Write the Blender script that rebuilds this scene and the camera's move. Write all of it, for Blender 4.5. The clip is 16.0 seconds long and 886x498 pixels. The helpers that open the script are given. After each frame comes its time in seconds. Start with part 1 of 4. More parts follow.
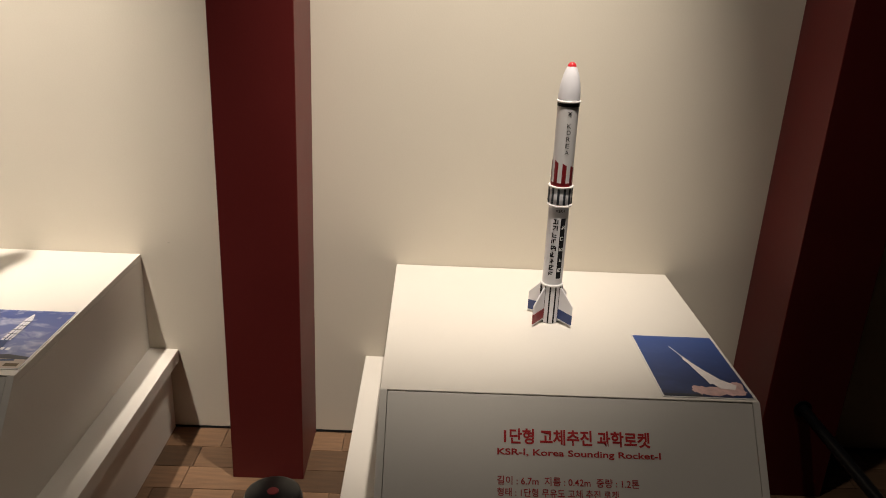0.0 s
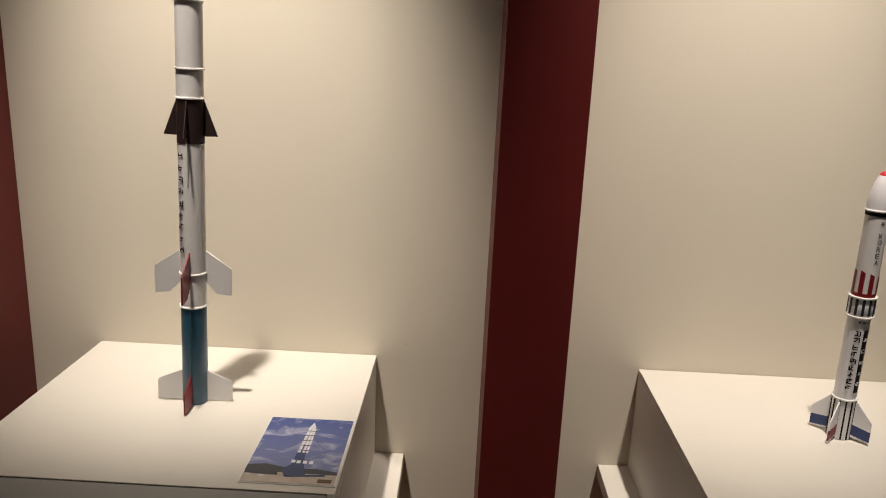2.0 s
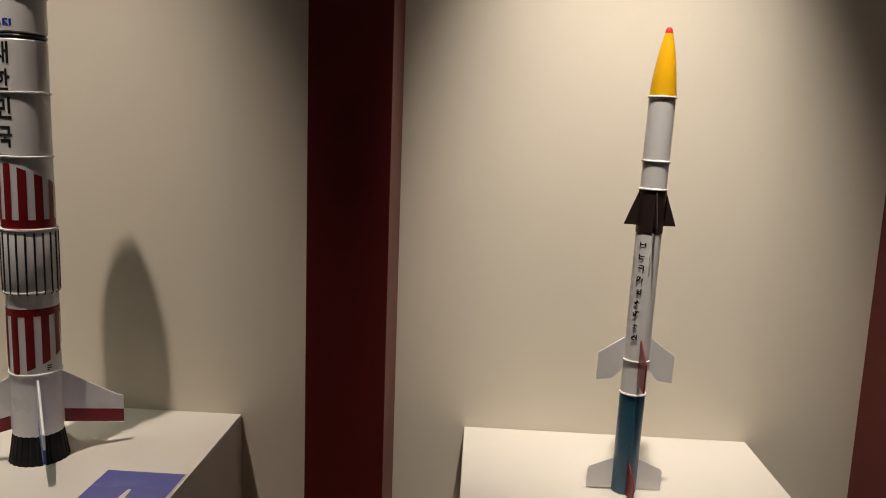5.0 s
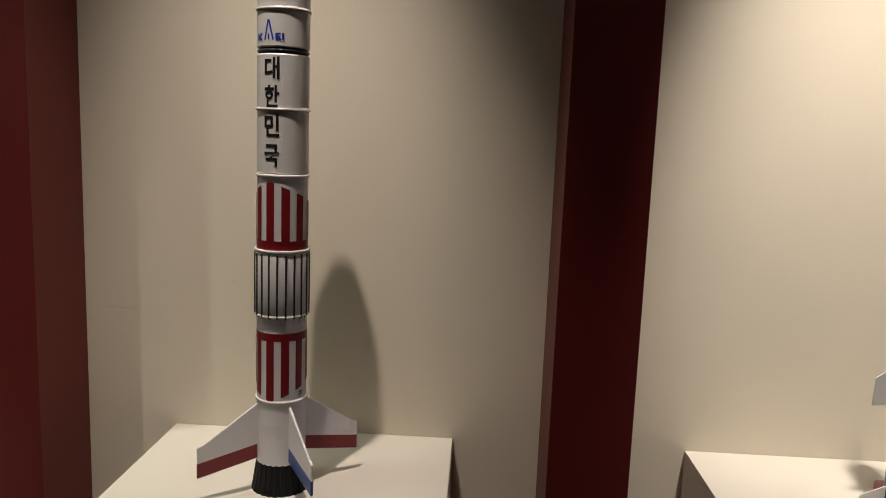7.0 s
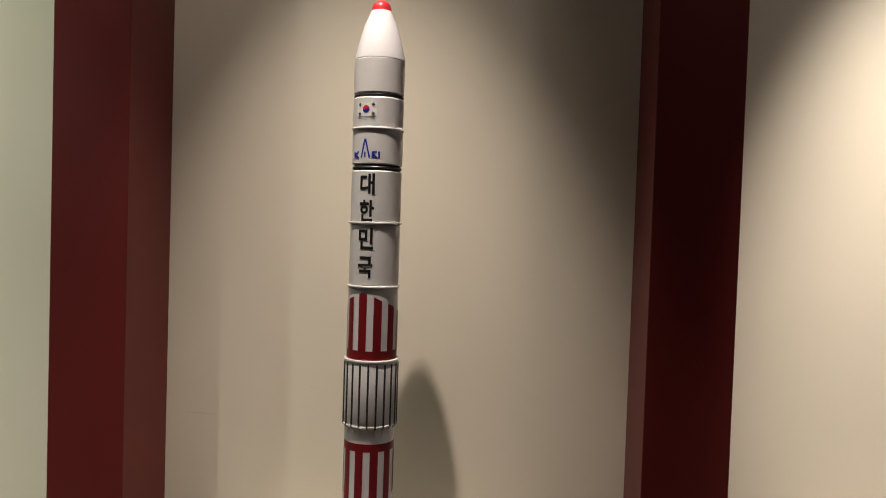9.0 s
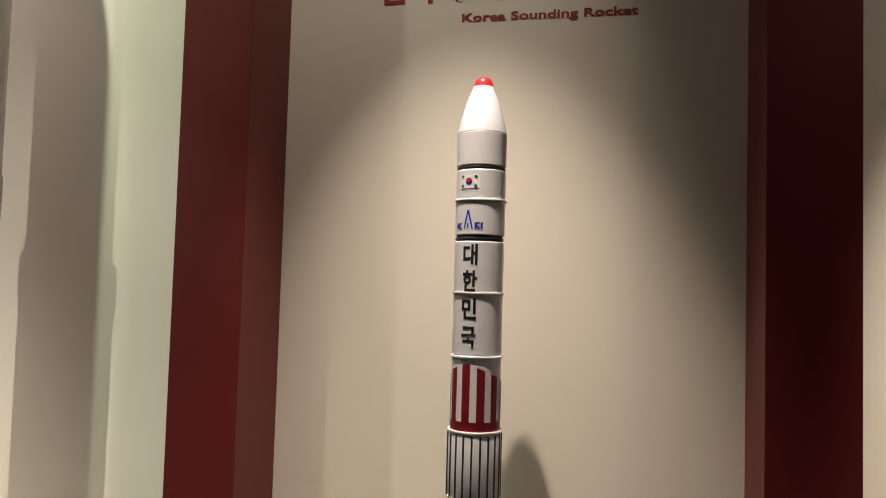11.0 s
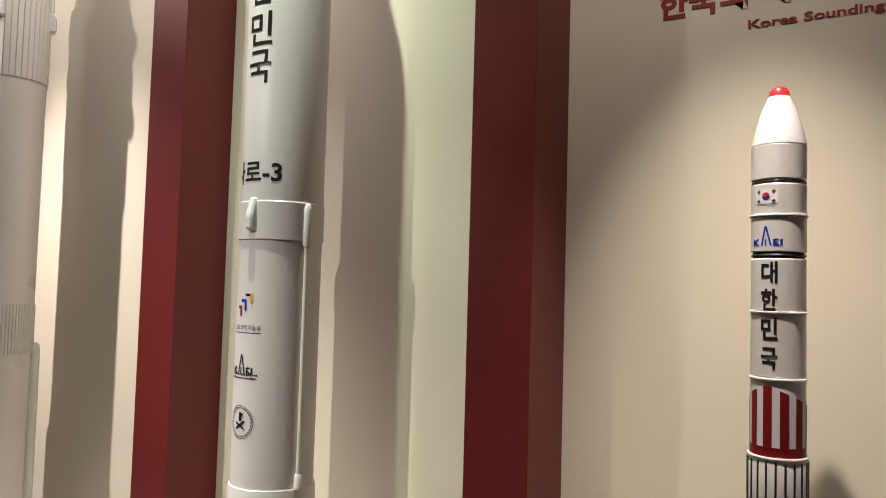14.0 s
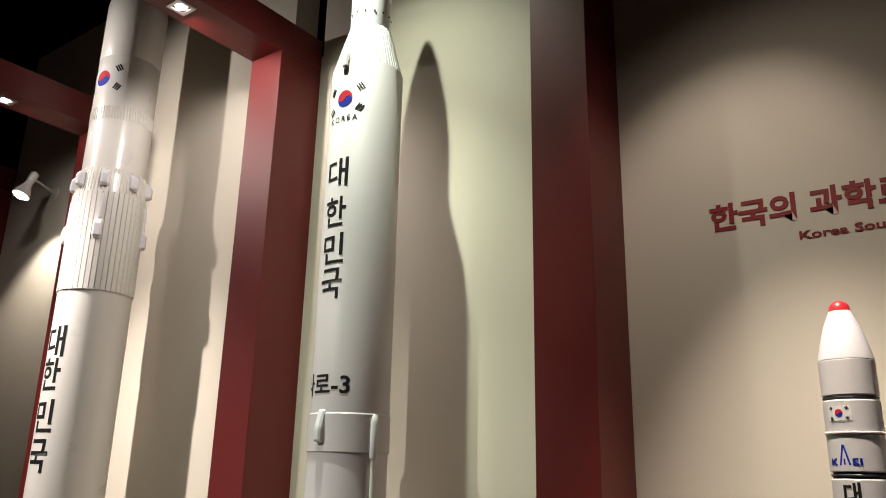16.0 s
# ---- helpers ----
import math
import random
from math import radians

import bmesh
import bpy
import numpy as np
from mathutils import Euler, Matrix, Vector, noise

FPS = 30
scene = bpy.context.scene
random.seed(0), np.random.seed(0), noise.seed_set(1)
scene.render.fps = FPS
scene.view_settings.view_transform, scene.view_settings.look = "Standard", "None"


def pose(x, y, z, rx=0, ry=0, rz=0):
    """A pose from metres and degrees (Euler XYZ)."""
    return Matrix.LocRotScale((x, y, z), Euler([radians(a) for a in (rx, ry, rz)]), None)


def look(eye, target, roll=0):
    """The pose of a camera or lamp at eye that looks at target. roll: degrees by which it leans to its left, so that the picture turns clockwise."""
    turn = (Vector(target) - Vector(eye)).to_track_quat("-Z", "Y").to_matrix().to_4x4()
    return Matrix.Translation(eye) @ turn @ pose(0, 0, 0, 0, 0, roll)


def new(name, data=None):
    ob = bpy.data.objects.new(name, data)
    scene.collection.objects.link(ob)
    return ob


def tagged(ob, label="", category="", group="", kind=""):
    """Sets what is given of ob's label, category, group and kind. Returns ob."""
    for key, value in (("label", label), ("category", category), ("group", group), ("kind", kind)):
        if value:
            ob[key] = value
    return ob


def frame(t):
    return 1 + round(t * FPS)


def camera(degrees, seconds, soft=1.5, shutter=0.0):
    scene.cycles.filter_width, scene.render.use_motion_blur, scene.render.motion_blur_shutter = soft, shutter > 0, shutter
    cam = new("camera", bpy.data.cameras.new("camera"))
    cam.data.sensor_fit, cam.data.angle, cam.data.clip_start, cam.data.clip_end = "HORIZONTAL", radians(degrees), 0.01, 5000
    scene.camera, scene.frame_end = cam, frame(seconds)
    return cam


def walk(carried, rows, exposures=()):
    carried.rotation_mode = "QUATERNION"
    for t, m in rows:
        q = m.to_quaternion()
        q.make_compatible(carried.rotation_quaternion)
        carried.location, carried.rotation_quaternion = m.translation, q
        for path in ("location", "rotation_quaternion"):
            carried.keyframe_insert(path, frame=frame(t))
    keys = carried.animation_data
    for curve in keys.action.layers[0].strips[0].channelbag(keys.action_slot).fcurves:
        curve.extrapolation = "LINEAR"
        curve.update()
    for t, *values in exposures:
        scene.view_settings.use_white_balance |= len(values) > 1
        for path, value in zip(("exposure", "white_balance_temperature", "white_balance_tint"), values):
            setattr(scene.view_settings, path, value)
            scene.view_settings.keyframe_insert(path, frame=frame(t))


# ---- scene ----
cam = camera(60.3, 16.0, soft=1.0)
METRES, EYE, TILT, LEAN, TURN = 3.0, 1.48, 0.0, 0.0, -1.4
ROWS = [
    (0.0, 0.0, 0.0, 0.0, 0.96, -20.23, -2.61),
    (0.5, -0.0513, -0.0166, 0.0047, 1.27, -18.64, -2.54),
    (1.0, -0.1073, -0.004, 0.003, 1.88, -16.43, -2.46),
    (1.5, -0.1612, 0.0184, 0.0086, 2.4, -15.09, -2.46),
    (2.0, -0.2148, 0.0163, 0.0103, 3.25, -14.61, -2.47),
    (2.5, -0.2855, 0.0032, 0.0094, 3.46, -13.39, -2.34),
    (3.0, -0.3347, 0.004, 0.0064, 3.62, -11.25, -2.27),
    (3.5, -0.3854, 0.0176, 0.0041, 3.58, -10.25, -2.13),
    (4.0, -0.4327, 0.0146, 0.0042, 4.12, -9.38, -2.2),
    (4.5, -0.5029, -0.0031, 0.0061, 4.1, -9.1, -2.18),
    (5.0, -0.5634, -0.0148, 0.0077, 4.4, -8.96, -2.1),
    (7.5, -0.8203, 0.0015, 0.0086, 4.06, -8.03, -2.16),
    (8.0, -0.8367, 0.0119, 0.0075, 4.99, -5.36, -2.08),
    (8.5, -0.833, -0.0182, 0.0217, 5.53, -3.4, -1.98),
    (11.0, -0.8367, -0.0243, 0.027, 13.46, 2.93, -1.66),
    (11.5, -0.8397, -0.0244, 0.028, 16.66, 3.03, -1.67),
    (12.0, -0.8436, -0.028, 0.0288, 20.05, 3.17, -1.65),
    (12.5, -0.8503, -0.0332, 0.029, 23.31, 3.19, -1.65),
    (13.0, -0.8522, -0.0414, 0.0302, 26.58, 3.17, -1.66),
    (13.5, -0.8545, -0.0475, 0.0311, 29.61, 3.1, -1.64),
    (14.0, -0.8539, -0.0562, 0.0339, 32.5, 3.06, -1.62),
    (14.5, -0.8503, -0.0596, 0.0401, 34.79, 3.22, -1.69),
    (15.0, -0.8431, -0.0633, 0.0495, 36.12, 4.91, -1.53),
    (15.5, -0.8437, -0.0718, 0.0559, 36.77, 11.11, -1.3),
    (16.0, -0.843, -0.0808, 0.0624, 37.08, 16.44, -1.19),
]
walk(cam, [(t, pose(0, 0, EYE, TILT, LEAN, TURN) @ pose(METRES * x, METRES * y, METRES * z, 90 + pitch, roll, yaw)) for t, x, y, z, yaw, pitch, roll in ROWS],
     [(0, -0.04), (1.5, -0.15), (3.0, -0.48), (5.0, -0.54), (7.5, -0.38), (8.6, -0.24), (11.0, 0.17), (12.5, 0.24), (14.5, 0.2), (16.0, 0.12)])

# ---- light ----
world = bpy.data.worlds.new("hall")
world.use_nodes = True
world.node_tree.nodes["Background"].inputs[0].default_value = (1.0, 0.84, 0.66, 1)
world.node_tree.nodes["Background"].inputs[1].default_value = 0.006
scene.world = world

NORTH = 2.20
WARM = (1.0, 0.885, 0.765)
GREEN = (0.92, 1.0, 0.81)
WHITE = (1.0, 0.90, 0.84)
PALEGREEN = (0.98, 0.96, 0.84)
AMBER = (1.0, 0.855, 0.735)


def spot(eye, target, watts, cone, colour, blend=0.35, radius=0.05):
    d = bpy.data.lights.new("spot", "SPOT")
    d.energy, d.spot_size, d.spot_blend, d.color, d.shadow_soft_size = watts, radians(cone), blend, colour, radius
    ob = new("spot_light", d)
    ob.matrix_world = look(eye, target)
    return ob


# bay lamps over the three sounding rockets (a narrow beam and its faint spill), long-throw lamps on the tall rockets, beam downlights, wall lamp
# each lamp: its place, and its beams (x and z of the wall point aimed at, watts, cone, blend)
BAY_LAMPS = [((0.22, 1.32, 3.58), [(0.10, 0.90, 500, 39, 1.0), (0.18, 2.10, 10, 66, 1.0), (0.24, -6.5, 52, 108, 0.9)]),
             ((-1.37, 1.30, 3.58), [(-1.27, 1.08, 640, 38, 1.0), (-1.36, 2.00, 6, 62, 1.0), (-1.38, -6.0, 23, 105, 0.9)]),
             ((-2.955, 1.33, 3.58), [(-2.85, 0.10, 320, 44, 1.0), (-3.16, 2.05, 30, 60, 0.7), (-2.94, 1.0, 9, 108, 0.9)])]
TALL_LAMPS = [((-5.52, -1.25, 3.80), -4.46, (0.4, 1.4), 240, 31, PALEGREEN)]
TWIN_LAMP = ((-6.71, 0.60, 3.87), [((-5.88, 1.9, 1.05), 640, 58), ((-6.12, 1.9, 3.3), 90, 84)])
SHOULDER_LAMP = ((-4.41, 1.31, 4.40), (-4.34, 2.2, 1.6))
for (lx, ly, lz), beams in BAY_LAMPS:
    for tx, tz, watts, cone, blend in beams:
        spot((lx, ly, lz - 0.03), (tx, NORTH, tz), watts, cone, AMBER if lx < -2 else WARM, blend, 0.022 if lx < -2 else 0.05)
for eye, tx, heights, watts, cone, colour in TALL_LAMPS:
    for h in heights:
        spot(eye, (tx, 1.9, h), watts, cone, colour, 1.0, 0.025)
for target, watts, cone in TWIN_LAMP[1]:
    spot(TWIN_LAMP[0], target, watts, cone, WHITE, 1.0, 0.025)
spot(*SHOULDER_LAMP, 112, 86, GREEN, 1.0, 0.02)
spot(SHOULDER_LAMP[0], (-4.28, 2.2, 0.5), 260, 50, GREEN, 1.0, 0.02)
for dx, tx, watts in ((-5.15, -5.55, 34), (-6.70, -6.9, 10)):
    spot((dx, 1.46, 3.560), (tx, NORTH, 2.5), watts, 140, WHITE, 0.5, 0.02)
spot((-7.366, 1.908, 3.265), (-7.38, 2.02, 2.6), 32, 110, WARM, 0.5, 0.03)

# ---- materials ----


def material(name, colour, rough=0.5, metal=0.0, vary=0.06, scale=3.0, bump=0.0, grain=150.0, coat=0.0, rand=0.0):
    m = bpy.data.materials.new(name)
    m.use_nodes = True
    nt = m.node_tree
    b = nt.nodes["Principled BSDF"]
    b.inputs["Roughness"].default_value, b.inputs["Metallic"].default_value = rough, metal
    b.inputs["Coat Weight"].default_value = coat
    b.inputs["Coat Roughness"].default_value = 0.12
    co = nt.nodes.new("ShaderNodeTexCoord")
    n1 = nt.nodes.new("ShaderNodeTexNoise")
    n1.inputs["Scale"].default_value, n1.inputs["Detail"].default_value = scale, 5
    n2 = nt.nodes.new("ShaderNodeTexNoise")
    n2.inputs["Scale"].default_value, n2.inputs["Detail"].default_value = grain, 3
    for n in (n1, n2):
        nt.links.new(co.outputs["Object"], n.inputs["Vector"])
    add = nt.nodes.new("ShaderNodeMath")
    add.operation = "MULTIPLY_ADD"
    add.inputs[1].default_value = 0.35
    nt.links.new(n2.outputs["Fac"], add.inputs[0])
    nt.links.new(n1.outputs["Fac"], add.inputs[2])
    ramp = nt.nodes.new("ShaderNodeMapRange")
    ramp.inputs["From Min"].default_value, ramp.inputs["From Max"].default_value = 0.35, 1.0
    ramp.inputs["To Min"].default_value, ramp.inputs["To Max"].default_value = 1 - vary, 1 + vary
    nt.links.new(add.outputs[0], ramp.inputs["Value"])
    mul = nt.nodes.new("ShaderNodeVectorMath")
    mul.operation = "SCALE"
    mul.inputs[0].default_value = colour
    last = ramp.outputs["Result"]
    if rand:
        info = nt.nodes.new("ShaderNodeObjectInfo")
        geo = nt.nodes.new("ShaderNodeNewGeometry")
        s = nt.nodes.new("ShaderNodeMath")
        s.operation = "ADD"
        nt.links.new(info.outputs["Random"], s.inputs[0])
        nt.links.new(geo.outputs["Random Per Island"], s.inputs[1])
        fr = nt.nodes.new("ShaderNodeMath")
        fr.operation = "FRACT"
        nt.links.new(s.outputs[0], fr.inputs[0])
        mr = nt.nodes.new("ShaderNodeMapRange")
        mr.inputs["To Min"].default_value, mr.inputs["To Max"].default_value = 1 - rand, 1 + rand
        nt.links.new(fr.outputs[0], mr.inputs["Value"])
        mm = nt.nodes.new("ShaderNodeMath")
        mm.operation = "MULTIPLY"
        nt.links.new(last, mm.inputs[0])
        nt.links.new(mr.outputs["Result"], mm.inputs[1])
        last = mm.outputs[0]
    nt.links.new(last, mul.inputs["Scale"])
    nt.links.new(mul.outputs["Vector"], b.inputs["Base Color"])
    rr = nt.nodes.new("ShaderNodeMapRange")
    rr.inputs["To Min"].default_value, rr.inputs["To Max"].default_value = max(0, rough - 0.08), min(1, rough + 0.08)
    nt.links.new(n1.outputs["Fac"], rr.inputs["Value"])
    nt.links.new(rr.outputs["Result"], b.inputs["Roughness"])
    if bump:
        bp = nt.nodes.new("ShaderNodeBump")
        bp.inputs["Strength"].default_value, bp.inputs["Distance"].default_value = bump, 0.002
        nt.links.new(n2.outputs["Fac"], bp.inputs["Height"])
        nt.links.new(bp.outputs["Normal"], b.inputs["Normal"])
    return m


def glow(name, colour, strength):
    m = bpy.data.materials.new(name)
    m.use_nodes = True
    b = m.node_tree.nodes["Principled BSDF"]
    b.inputs["Base Color"].default_value = (*colour, 1)
    b.inputs["Emission Color"].default_value = (*colour, 1)
    b.inputs["Emission Strength"].default_value = strength
    return m


def printed_sky(name, top, low, cloud, amount):
    """A printed photograph of a sky: a gradient with streaked clouds."""
    m = bpy.data.materials.new(name)
    m.use_nodes = True
    nt = m.node_tree
    b = nt.nodes["Principled BSDF"]
    b.inputs["Roughness"].default_value = 0.32
    co = nt.nodes.new("ShaderNodeTexCoord")
    sep = nt.nodes.new("ShaderNodeSeparateXYZ")
    nt.links.new(co.outputs["Generated"], sep.inputs[0])
    g = nt.nodes.new("ShaderNodeValToRGB")
    g.color_ramp.elements[0].color, g.color_ramp.elements[1].color = (*low, 1), (*top, 1)
    nt.links.new(sep.outputs["Y"], g.inputs[0])
    mp = nt.nodes.new("ShaderNodeMapping")
    mp.inputs["Scale"].default_value = (2.2, 6.0, 1)
    mp.inputs["Rotation"].default_value = (0, 0, 0.35)
    nt.links.new(co.outputs["Generated"], mp.inputs[0])
    n = nt.nodes.new("ShaderNodeTexNoise")
    n.inputs["Scale"].default_value, n.inputs["Detail"].default_value, n.inputs["Distortion"].default_value = 1.4, 6, 0.8
    nt.links.new(mp.outputs[0], n.inputs["Vector"])
    r = nt.nodes.new("ShaderNodeMapRange")
    r.inputs["From Min"].default_value, r.inputs["From Max"].default_value = 0.5, 0.75
    r.inputs["To Min"].default_value, r.inputs["To Max"].default_value = 0, amount
    nt.links.new(n.outputs["Fac"], r.inputs["Value"])
    mix = nt.nodes.new("ShaderNodeMix")
    mix.data_type = "RGBA"
    nt.links.new(r.outputs["Result"], mix.inputs["Factor"])
    nt.links.new(g.outputs[0], mix.inputs["A"])
    mix.inputs["B"].default_value = (*cloud, 1)
    nt.links.new(mix.outputs["Result"], b.inputs["Base Color"])
    return m


def wood_material():
    m = material("oak_blocks", (0.145, 0.083, 0.046), 0.42, vary=0.35, scale=9, bump=0.15, grain=55, rand=0.5)
    mp = m.node_tree.nodes.new("ShaderNodeMapping")
    mp.inputs["Scale"].default_value = (1.0, 9.0, 1.0)
    co = m.node_tree.nodes["Texture Coordinate"]
    m.node_tree.links.new(co.outputs["Object"], mp.inputs[0])
    for n in m.node_tree.nodes:
        if n.type == "TEX_NOISE":
            m.node_tree.links.new(mp.outputs[0], n.inputs["Vector"])
    return m


WALL = material("cream_wall_paint", (0.66, 0.605, 0.505), 0.75, vary=0.045, scale=1.6, bump=0.12, grain=220)
BOARD = material("cream_lacquered_board", (0.67, 0.635, 0.575), 0.42, vary=0.03, scale=4, bump=0.04, grain=180)
MAROON = material("maroon_paint", (0.120, 0.0130, 0.0122), 0.45, vary=0.10, scale=3, bump=0.10, grain=160)
DARK = material("black_hall_paint", (0.012, 0.011, 0.012), 0.9, vary=0.1)
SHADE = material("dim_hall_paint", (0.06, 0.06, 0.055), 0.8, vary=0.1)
GAP_SHADE_SOFT = material("gap_shade_grey", (0.30, 0.28, 0.25), 0.9)
GAP_SHADE = material("gap_shade_black", (0.008, 0.007, 0.006), 0.9)
MAROON.node_tree.nodes["Principled BSDF"].inputs["Specular IOR Level"].default_value = 0.36
OAK = wood_material()
GLOSS = material("white_model_paint", (0.75, 0.74, 0.77), 0.30, vary=0.02, scale=8, coat=0.25)
PALE = material("pale_grey_model_paint", (0.71, 0.695, 0.69), 0.32, vary=0.02, scale=8, coat=0.2)
CREAMY = material("ivory_model_paint", (0.76, 0.74, 0.69), 0.30, vary=0.02, scale=5, coat=0.3)
ROSY = material("pale_rosy_grey_paint", (0.70, 0.65, 0.67), 0.42, vary=0.02, scale=5, coat=0.08)
RING = material("white_plastic_ring", (0.82, 0.81, 0.79), 0.25, coat=0.3)
RED = material("signal_red_paint", (0.55, 0.02, 0.03), 0.28, coat=0.4)
STRIPE = material("dark_red_stripe", (0.20, 0.009, 0.014), 0.35, vary=0.05)
BLUE = material("blue_stripe", (0.03, 0.07, 0.27), 0.35)
YELLOW = material("yellow_paint", (0.80, 0.42, 0.008), 0.30, vary=0.04, coat=0.3)
TEAL = material("teal_blue_paint", (0.020, 0.085, 0.14), 0.32, vary=0.06, coat=0.3)
BROWN = material("brown_black_paint", (0.022, 0.011, 0.010), 0.45)
INK = material("black_ink", (0.010, 0.010, 0.011), 0.6)
STEEL = material("blue_black_strip", (0.02, 0.025, 0.035), 0.35)
INKBLUE = material("logo_blue", (0.012, 0.03, 0.36), 0.6)
FLAGRED = material("flag_red", (0.55, 0.02, 0.03), 0.6)
INKRED = material("sign_red", (0.42, 0.018, 0.02), 0.45)
WALLRED = material("carved_red_letter", (0.24, 0.015, 0.018), 0.5)
GOLD = material("logo_yellow", (0.75, 0.36, 0.01), 0.4)
for m in (INK, INKBLUE, FLAGRED):
    m.node_tree.nodes["Principled BSDF"].inputs["Specular IOR Level"].default_value = 0.2
RUBBER = material("black_plastic", (0.012, 0.012, 0.013), 0.4)
METAL = material("white_lamp_metal", (0.62, 0.60, 0.57), 0.35, metal=0.2)
CHROME = material("brushed_lamp_rim", (0.55, 0.55, 0.55), 0.3, metal=1.0)
LAMP = glow("lamp_face", (1.0, 0.95, 0.85), 14)

# ---- mesh helpers ----


def part(name, bm, mat, parent=None, label="", smooth=False):
    me = bpy.data.meshes.new(name)
    bm.normal_update()
    bm.to_mesh(me)
    bm.free()
    if smooth:
        for p in me.polygons:
            p.use_smooth = True
        me.set_sharp_from_angle(angle=radians(32))
    me.materials.append(mat)
    ob = new(name, me)
    ob.parent = parent
    return tagged(ob, label)


def thing(name, place, label, category, group="", kind="", lean=0):
    ob = new(name)
    ob.empty_display_size = 0.05
    ob.matrix_world = pose(*place, 0, lean, 0)
    return tagged(ob, label, category, group, kind)


def box(bm, lo, hi, bevel=0.0):
    g = bmesh.ops.create_cube(bm, size=1)
    size, mid = [b - a for a, b in zip(lo, hi)], [(a + b) / 2 for a, b in zip(lo, hi)]
    bmesh.ops.transform(bm, matrix=Matrix.LocRotScale(mid, None, size), verts=g["verts"])
    if bevel:
        edges = list({e for v in g["verts"] for e in v.link_edges})
        bmesh.ops.bevel(bm, geom=edges, offset=bevel, segments=2, profile=0.5, affect="EDGES")
    return bm


def boxed(lo, hi, bevel=0.0):
    return box(bmesh.new(), lo, hi, bevel)


def lathe(profile, n=48, bm=None):
    """Turned body from (radius, height) pairs, closed at both ends."""
    bm = bm or bmesh.new()
    rings = []
    for r, z in profile:
        rings.append([bm.verts.new((r * math.sin(2 * math.pi * i / n), -r * math.cos(2 * math.pi * i / n), z)) for i in range(n)])
    for a, b in zip(rings, rings[1:]):
        for i in range(n):
            bm.faces.new((a[i], a[(i + 1) % n], b[(i + 1) % n], b[i]))
    bm.faces.new(rings[0][::-1])
    bm.faces.new(rings[-1])
    bmesh.ops.recalc_face_normals(bm, faces=bm.faces)
    return bm


def ribbed(profile, teeth, deep, share=0.5):
    """Turned body with upright ribs: the outer radius, and deep less in the grooves."""
    bm = bmesh.new()
    rings = []
    for r, z in profile:
        ring = []
        for i in range(teeth):
            for f, d in ((0.0, 0), (share, 0), (share + 0.08, deep), (0.92, deep)):
                a = 2 * math.pi * (i + f) / teeth
                ring.append(bm.verts.new(((r - d) * math.sin(a), -(r - d) * math.cos(a), z)))
        rings.append(ring)
    n = len(rings[0])
    for a, b in zip(rings, rings[1:]):
        for i in range(n):
            bm.faces.new((a[i], a[(i + 1) % n], b[(i + 1) % n], b[i]))
    bm.faces.new(rings[0][::-1])
    bm.faces.new(rings[-1])
    bmesh.ops.recalc_face_normals(bm, faces=bm.faces)
    return bm


def hoop(r, z, h=0.004):
    """A thin rounded ring round a tube."""
    return lathe([(r - 0.004, z - h / 2), (r - h * 0.2, z - h / 2), (r, z - h * 0.2), (r, z + h * 0.2), (r - h * 0.2, z + h / 2), (r - 0.004, z + h / 2)], 48)


def prism(points, thick, az=0.0, bevel=None):
    """An upright plate with the outline (distance from the axis, height), turned to the bearing az (0 is -y, 90 is +x)."""
    bm = bmesh.new()
    side = []
    for s in (-thick / 2, thick / 2):
        side.append([bm.verts.new((s, -r, z)) for r, z in points])
    bm.faces.new(side[0])
    bm.faces.new(side[1][::-1])
    n = len(points)
    for i in range(n):
        bm.faces.new((side[0][i], side[1][i], side[1][(i + 1) % n], side[0][(i + 1) % n]))
    bmesh.ops.recalc_face_normals(bm, faces=bm.faces)
    bmesh.ops.bevel(bm, geom=list(bm.edges), offset=thick * 0.2 if bevel is None else bevel, segments=1, affect="EDGES")
    bmesh.ops.rotate(bm, verts=bm.verts, cent=(0, 0, 0), matrix=Matrix.Rotation(radians(az), 3, "Z"))
    return bm


def flat(polys):
    bm = bmesh.new()
    for k, p in enumerate(polys):
        bm.faces.new([bm.verts.new((x, y, 0.00004 * k)) for x, y in p])
    return bm


def rect(x, y, w, h):
    return [(x - w / 2, y - h / 2), (x + w / 2, y - h / 2), (x + w / 2, y + h / 2), (x - w / 2, y + h / 2)]


def disc(x, y, r, a0=0, a1=360, n=20):
    return [(x + r * math.cos(radians(a0 + (a1 - a0) * i / n)), y + r * math.sin(radians(a0 + (a1 - a0) * i / n))) for i in range(n + (a1 - a0 < 360))]


def arcband(x, y, r0, r1, a0, a1, n=14):
    out = []
    for i in range(n):
        a, b = radians(a0 + (a1 - a0) * i / n), radians(a0 + (a1 - a0) * (i + 1) / n)
        out.append([(x + r0 * math.cos(a), y + r0 * math.sin(a)), (x + r1 * math.cos(a), y + r1 * math.sin(a)),
                    (x + r1 * math.cos(b), y + r1 * math.sin(b)), (x + r0 * math.cos(b), y + r0 * math.sin(b))])
    return out


def line(x0, y0, x1, y1, w):
    dx, dy = x1 - x0, y1 - y0
    k = w / 2 / math.hypot(dx, dy)
    return [(x0 - dy * k, y0 + dx * k), (x0 + dy * k, y0 - dx * k), (x1 + dy * k, y1 - dx * k), (x1 - dy * k, y1 + dx * k)]


